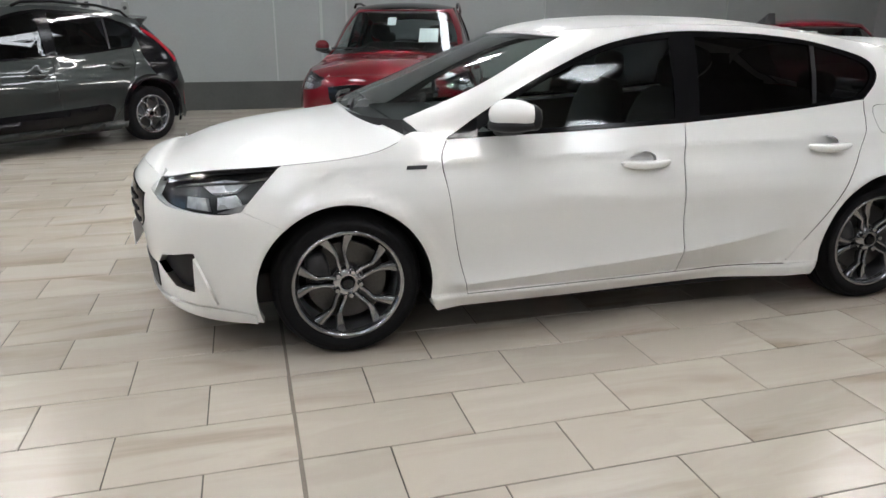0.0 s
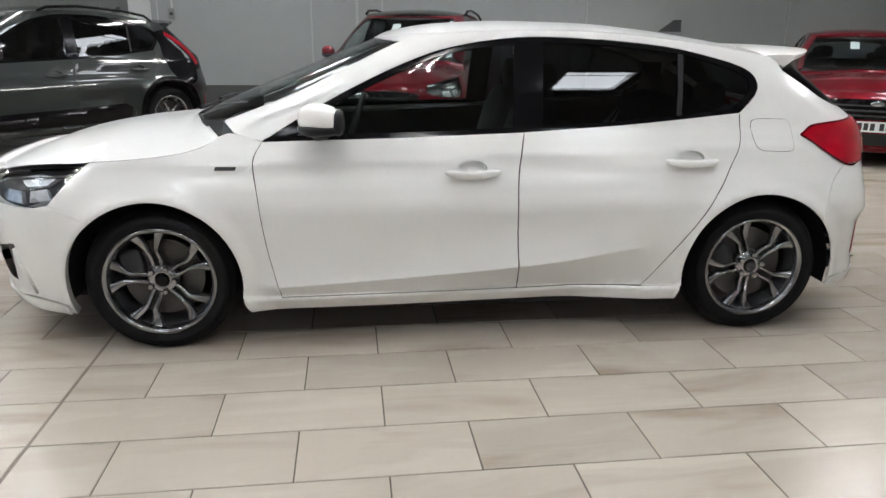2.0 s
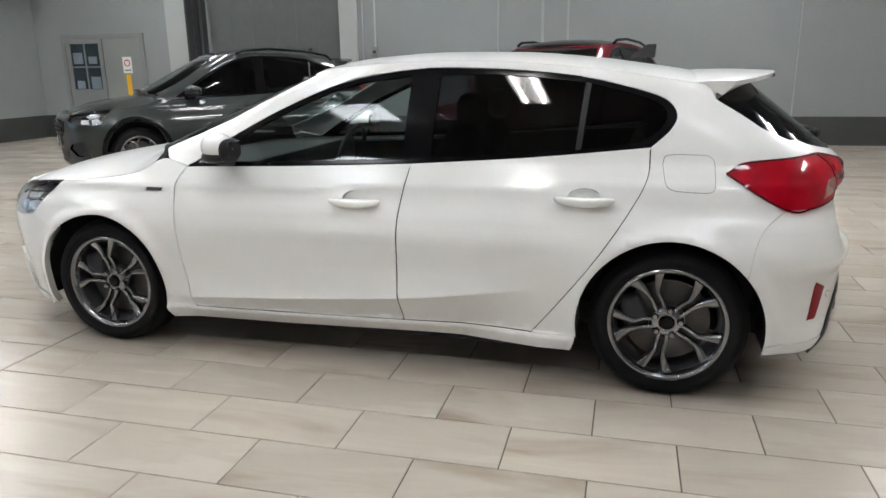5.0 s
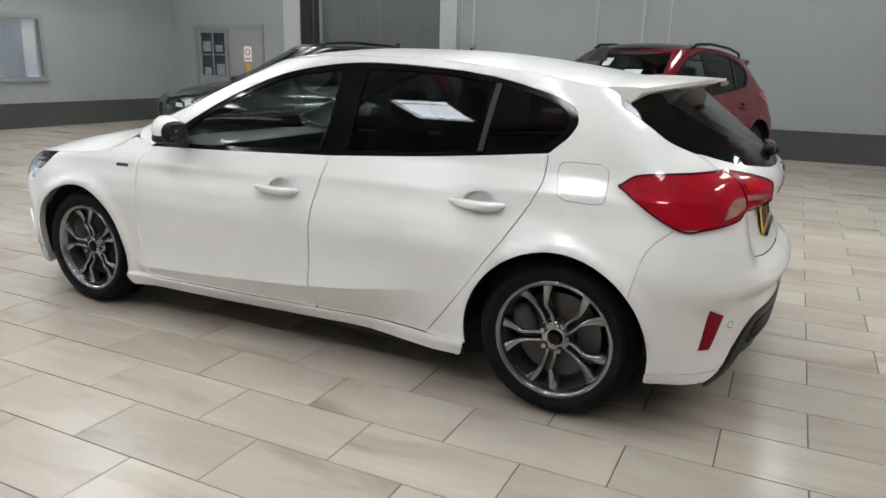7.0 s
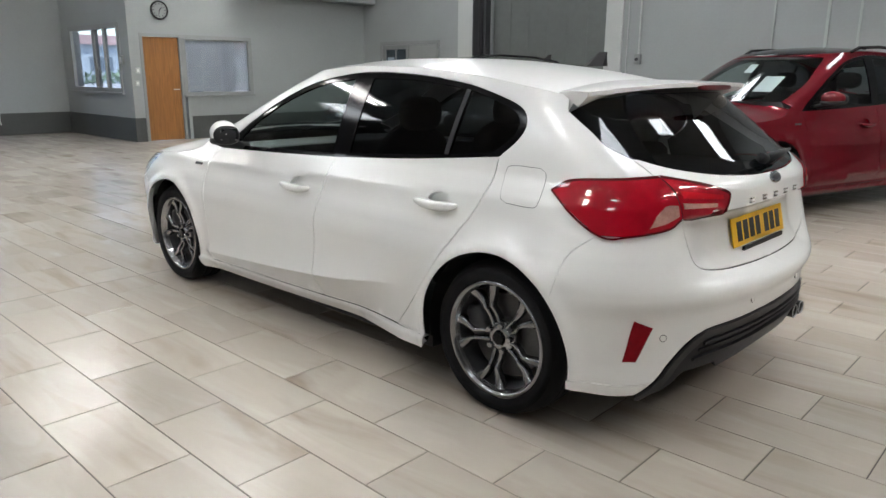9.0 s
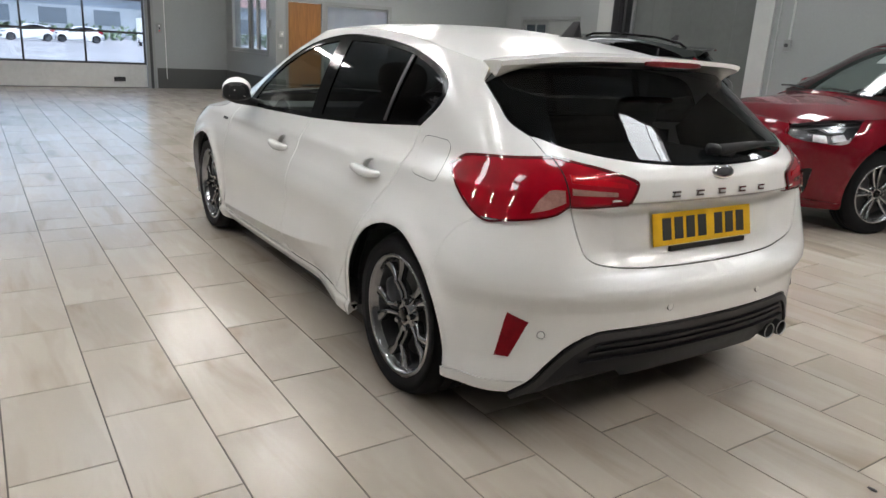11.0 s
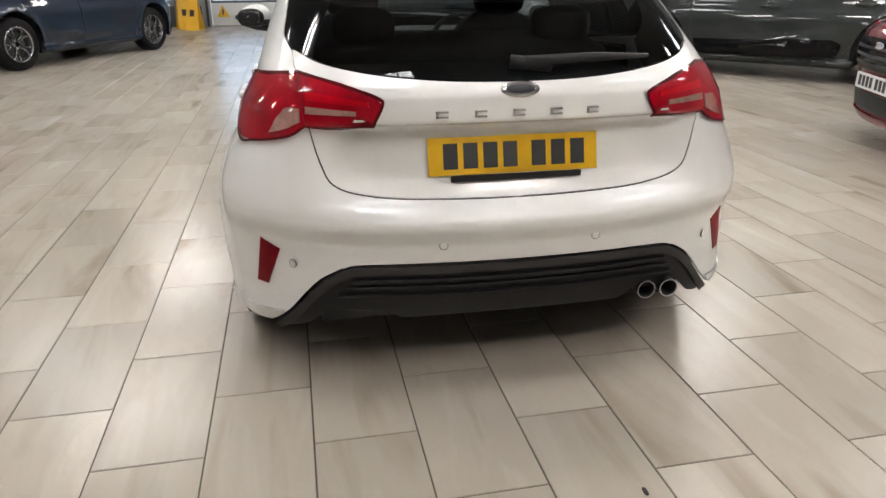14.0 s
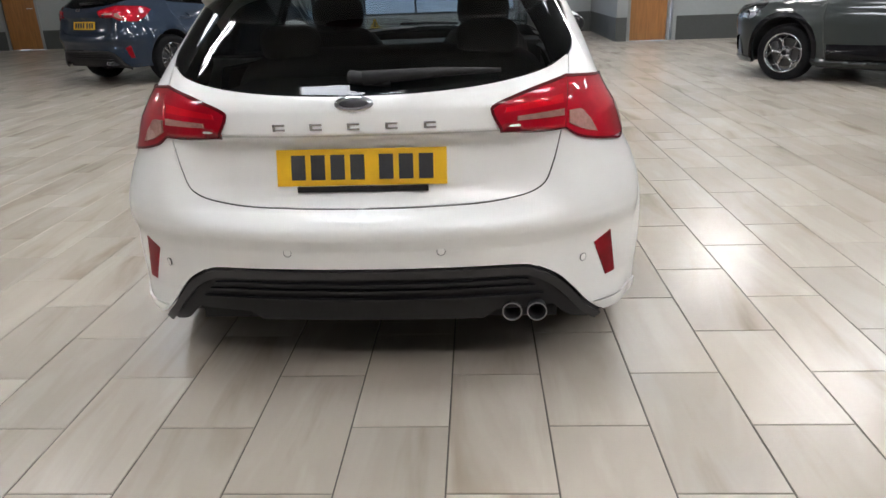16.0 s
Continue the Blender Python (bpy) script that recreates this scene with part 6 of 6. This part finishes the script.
    for sd in (1, -1):
        make(panel([[("x", -2.425, 0.797), ("x", -2.34, 0.797)], [("x", -2.34, 0.797), ("x", -2.345, 0.782)], [("x", -2.345, 0.782), ("x", -2.43, 0.782)], [("x", -2.43, 0.782), ("x", -2.425, 0.797)]], off=0.004, sides=(sd,), step=0.03, fold=0.004, gap=0), "wing_badge", M["dark_metal"])
    if screen_cards:
        for y, z, w, h in ((-0.33, 1.10, 0.11, 0.12), (0.10, 1.22, 0.05, 0.07)):
            cd = part("windscreen_card", boxes((-0.001, 0.001, -w, w, -h, h)), M["paper"], root, "white sales card inside the windscreen")
            cd.matrix_local = pose(*W1((float(SCREEN(z)) + 0.11, y, z)), 0, 52, 0)
    if rails:
        for sd in (1, -1):
            pts = [W1((x, (0.60 if x < 0 else 0.57) * sd, float(ROOF_EDGE(x)) + dz)) for x, dz in ((-1.35, 0.0), (-1.25, 0.03), (-0.9, 0.042), (-0.4, 0.045), (-0.1, 0.04), (0.0, 0.005))]
            part("roof_rail", tube(pts, 0.016, 8), M["gloss_black"], root, smooth=True)
    if cladding:
        for sd in (1, -1):
            make(panel([[("x", -2.18, 0.40), ("x", -1.2, 0.42), ("x", -0.62, 0.445)], [("x", -0.62, 0.445), ("x", -0.52, 0.39), ("x", -0.56, 0.26)], [("x", -0.56, 0.26), ("x", -1.2, 0.255), ("x", -2.16, 0.25)], [("x", -2.16, 0.25), ("x", -2.18, 0.40)]], sides=(sd,), off=0.016, step=0.05, fold=0.02), "door_cladding", M["gloss_black"])
            for ax, a0, a1 in ((0, -18, 188), (-2.70, -8, 200)):
                make(panel([arc(ax, AZ, ARCH + 0.004, a0, a1), [arc(ax, AZ, ARCH, a0, a1)[-1], arc(ax, AZ, ARCH + 0.055, a0, a1)[-1]], arc(ax, AZ, ARCH + 0.055, a1, a0), [arc(ax, AZ, ARCH + 0.055, a0, a1)[0], arc(ax, AZ, ARCH, a0, a1)[0]]], sides=(sd,), upper=ax == 0, off=0.008, step=0.07, fold=0.01, gap=0), "arch_trim", M["gloss_black"])
    if blade:
        for sd in (1, -1):
            make(panel([[("x", -0.05, 1.185), ("x", 0.10, 1.205)], [("x", 0.10, 1.205), ("x", 0.30, 1.08), ("x", 0.40, 0.95), ("x", 0.44, 0.80)], [("x", 0.44, 0.80), ("x", 0.40, 0.66), ("x", 0.28, 0.60)], [("x", 0.28, 0.60), ("x", 0.10, 0.72), ("x", 0.02, 0.90), ("x", 0.0, 1.06), ("x", -0.05, 1.185)]], True, sides=(sd,), off=0.004, step=0.06, fold=0.008), "rear_pillar_blade", M["gloss_black"], lab="gloss black rear pillar panel")
    return root

# ---- the cars ----
def taller(zs, wide=1.0, tail=1.0, nose=1.0):
    """A stretch of the hatchback shell to another car's height, width and overhangs."""
    zt = smooth_table([-0.5, 0.0, 0.17, 0.30, 0.66, 1.0, 1.41, 2.0], [-0.5, 0.0, *zs, zs[-1] + 0.59])

    def warp(v):
        v = np.asarray(v, float)
        x = np.where(v[:, 0] > 0, v[:, 0] * tail, np.where(v[:, 0] < -2.7, -2.7 + (v[:, 0] + 2.7) * nose, v[:, 0]))
        return np.stack([x, v[:, 1] * wide, zt(v[:, 2])], -1)
    return warp


SUV = taller((0.21, 0.345, 0.75, 1.13, 1.64), 1.07, 1.18)
CROSS = taller((0.20, 0.335, 0.73, 1.09, 1.61), 1.04, 1.0)
HATCH = taller((0.18, 0.31, 0.69, 1.03, 1.47), 1.04, 1.0)
focus = build_car("hatchback_car", "white five-door hatchback with dark alloy wheels and tinted rear glass", (3.13, 3.597, -1.0), M["white_paint"], step=0.03, marks=True)
red_suv = build_car("suv_car", "red metallic family SUV with black glass roof, parked on the tiles", (2.54, 10.39, 71.1), M["red_paint"], SUV, 0.06, "light", 0.345, 0.245, ("glass_front", "glass_dark"), roof="gloss_black", rails=True, screen_cards=True)
blue_suv = build_car("suv_car", "dark blue metallic family SUV with grey alloy wheels", (-5.35, -1.39, -29.2), M["blue_paint"], SUV, 0.06, "y", 0.345, 0.235, rails=True)
crossover = build_car("crossover_car", "grey green crossover with black rear pillar blade and cladding", (-1.617, 10.046, 41.9), M["grey_paint"], CROSS, 0.06, "petal", 0.33, 0.235, ("glass_dark", "glass_dark"), rails=True, cladding=True, blade=True, lamps="slim")
red_hatch = build_car("hatchback_car", "red metallic hatchback facing into the hall", (8.57, 9.82, 60.0), M["red_paint"], HATCH, 0.06, "light", 0.31, 0.222, ("glass_front", "glass_dark"), screen_cards=True)

# cars parked out in the yard
for x, y, turn in ((-66, 7.2, 96), (-67, 11.2, 88), (-65, 2.4, 93), (-66, -6.0, 90)):
    yard_car = copy_thing(focus, pose(x, y, -0.12, 0, 0, turn))
    tagged(yard_car, label="white five-door hatchback parked out in the yard", category="car", group="cars in the yard")

# ---- floor tiles ----
def tile_mesh(name, w, d, material):
    bm = bmesh.new()
    e = 0.0012
    top = [bm.verts.new((x, y, 0)) for x, y in ((-w / 2 + e, -d / 2 + e), (w / 2 - e, -d / 2 + e), (w / 2 - e, d / 2 - e), (-w / 2 + e, d / 2 - e))]
    low = [bm.verts.new((x, y, -0.0016)) for x, y in ((-w / 2, -d / 2), (w / 2, -d / 2), (w / 2, d / 2), (-w / 2, d / 2))]
    base = [bm.verts.new((v.co.x, v.co.y, -0.008)) for v in low]
    bm.faces.new(top)
    for a, b in ((top, low), (low, base)):
        for k in range(4):
            bm.faces.new((a[k], b[k], b[(k + 1) % 4], a[(k + 1) % 4]))
    me = bpy.data.meshes.new(name)
    bmesh.ops.recalc_face_normals(bm, faces=bm.faces)
    bm.to_mesh(me)
    bm.free()
    me.materials.append(material)
    return me


TX, TY, PX, PY, GAP = 0.748, 2.333, 0.6, 0.3, 0.0046
JOINT = 0.15                                            # movement joint across the rows
structure("movement_joint", boxes((JOINT - 0.0062, JOINT + 0.0062, SOUTH, BACK, -0.0028, -0.0009)), M["joint"], "grey brown movement joint across the tile rows", "floor joint")
cuts = {}
verts, faces = [], []
near = 0
for j in range(-38, 36):
    y = TY + PY * (j - 0.5)
    if not SOUTH - 0.1 < y < BACK + 0.1:
        continue
    for i in range(-24, 24):
        x0 = TX + PX * (i - (0.5 if j % 2 else 0.0))
        pieces = [(x0, x0 + PX)]
        if x0 < JOINT < x0 + PX:
            pieces = [(x0, JOINT - 0.0045), (JOINT + 0.0045, x0 + PX)]
        for a, b in pieces:
            cx, w = (a + b) / 2, b - a - GAP
            if w < 0.02 or not ROLL - 0.1 < cx < EAST + 0.1:
                continue
            if cx < LEFT - 0.2 and y > SIDE + 0.1:
                continue
            if -0.3 < cx < 5.4 and 0.55 < y < 2.75 or 3.9 < cx < 5.2 and 2.75 <= y < 5.2:
                key = round(w, 3)
                if key not in cuts:
                    cuts[key] = tile_mesh("tile", w, PY - GAP, M["tile"])
                t = new("tile", cuts[key])
                t.location = (cx, y, 0.0)
                t.parent = floor
                near += 1
                continue
            n, e, h = len(verts), 0.0012, (PY - GAP) / 2
            for dx, dy, z in ((w / 2 - e, h - e, 0.0), (w / 2, h, -0.0016), (w / 2, h, -0.008)):
                verts += [(cx - dx, y - dy, z), (cx + dx, y - dy, z), (cx + dx, y + dy, z), (cx - dx, y + dy, z)]
            faces.append((n, n + 1, n + 2, n + 3))
            for r in (0, 4):
                for k in range(4):
                    faces.append((n + r + k, n + r + 4 + k, n + r + 4 + (k + 1) % 4, n + r + (k + 1) % 4))
me = bpy.data.meshes.new("tiles_beyond")
me.from_pydata(verts, [], faces)
me.materials.append(M["tile_far"])
far_tiles = new("tiles_beyond", me)
far_tiles.parent = floor
tagged(far_tiles, label="greige floor tiles farther off", kind="stuff")
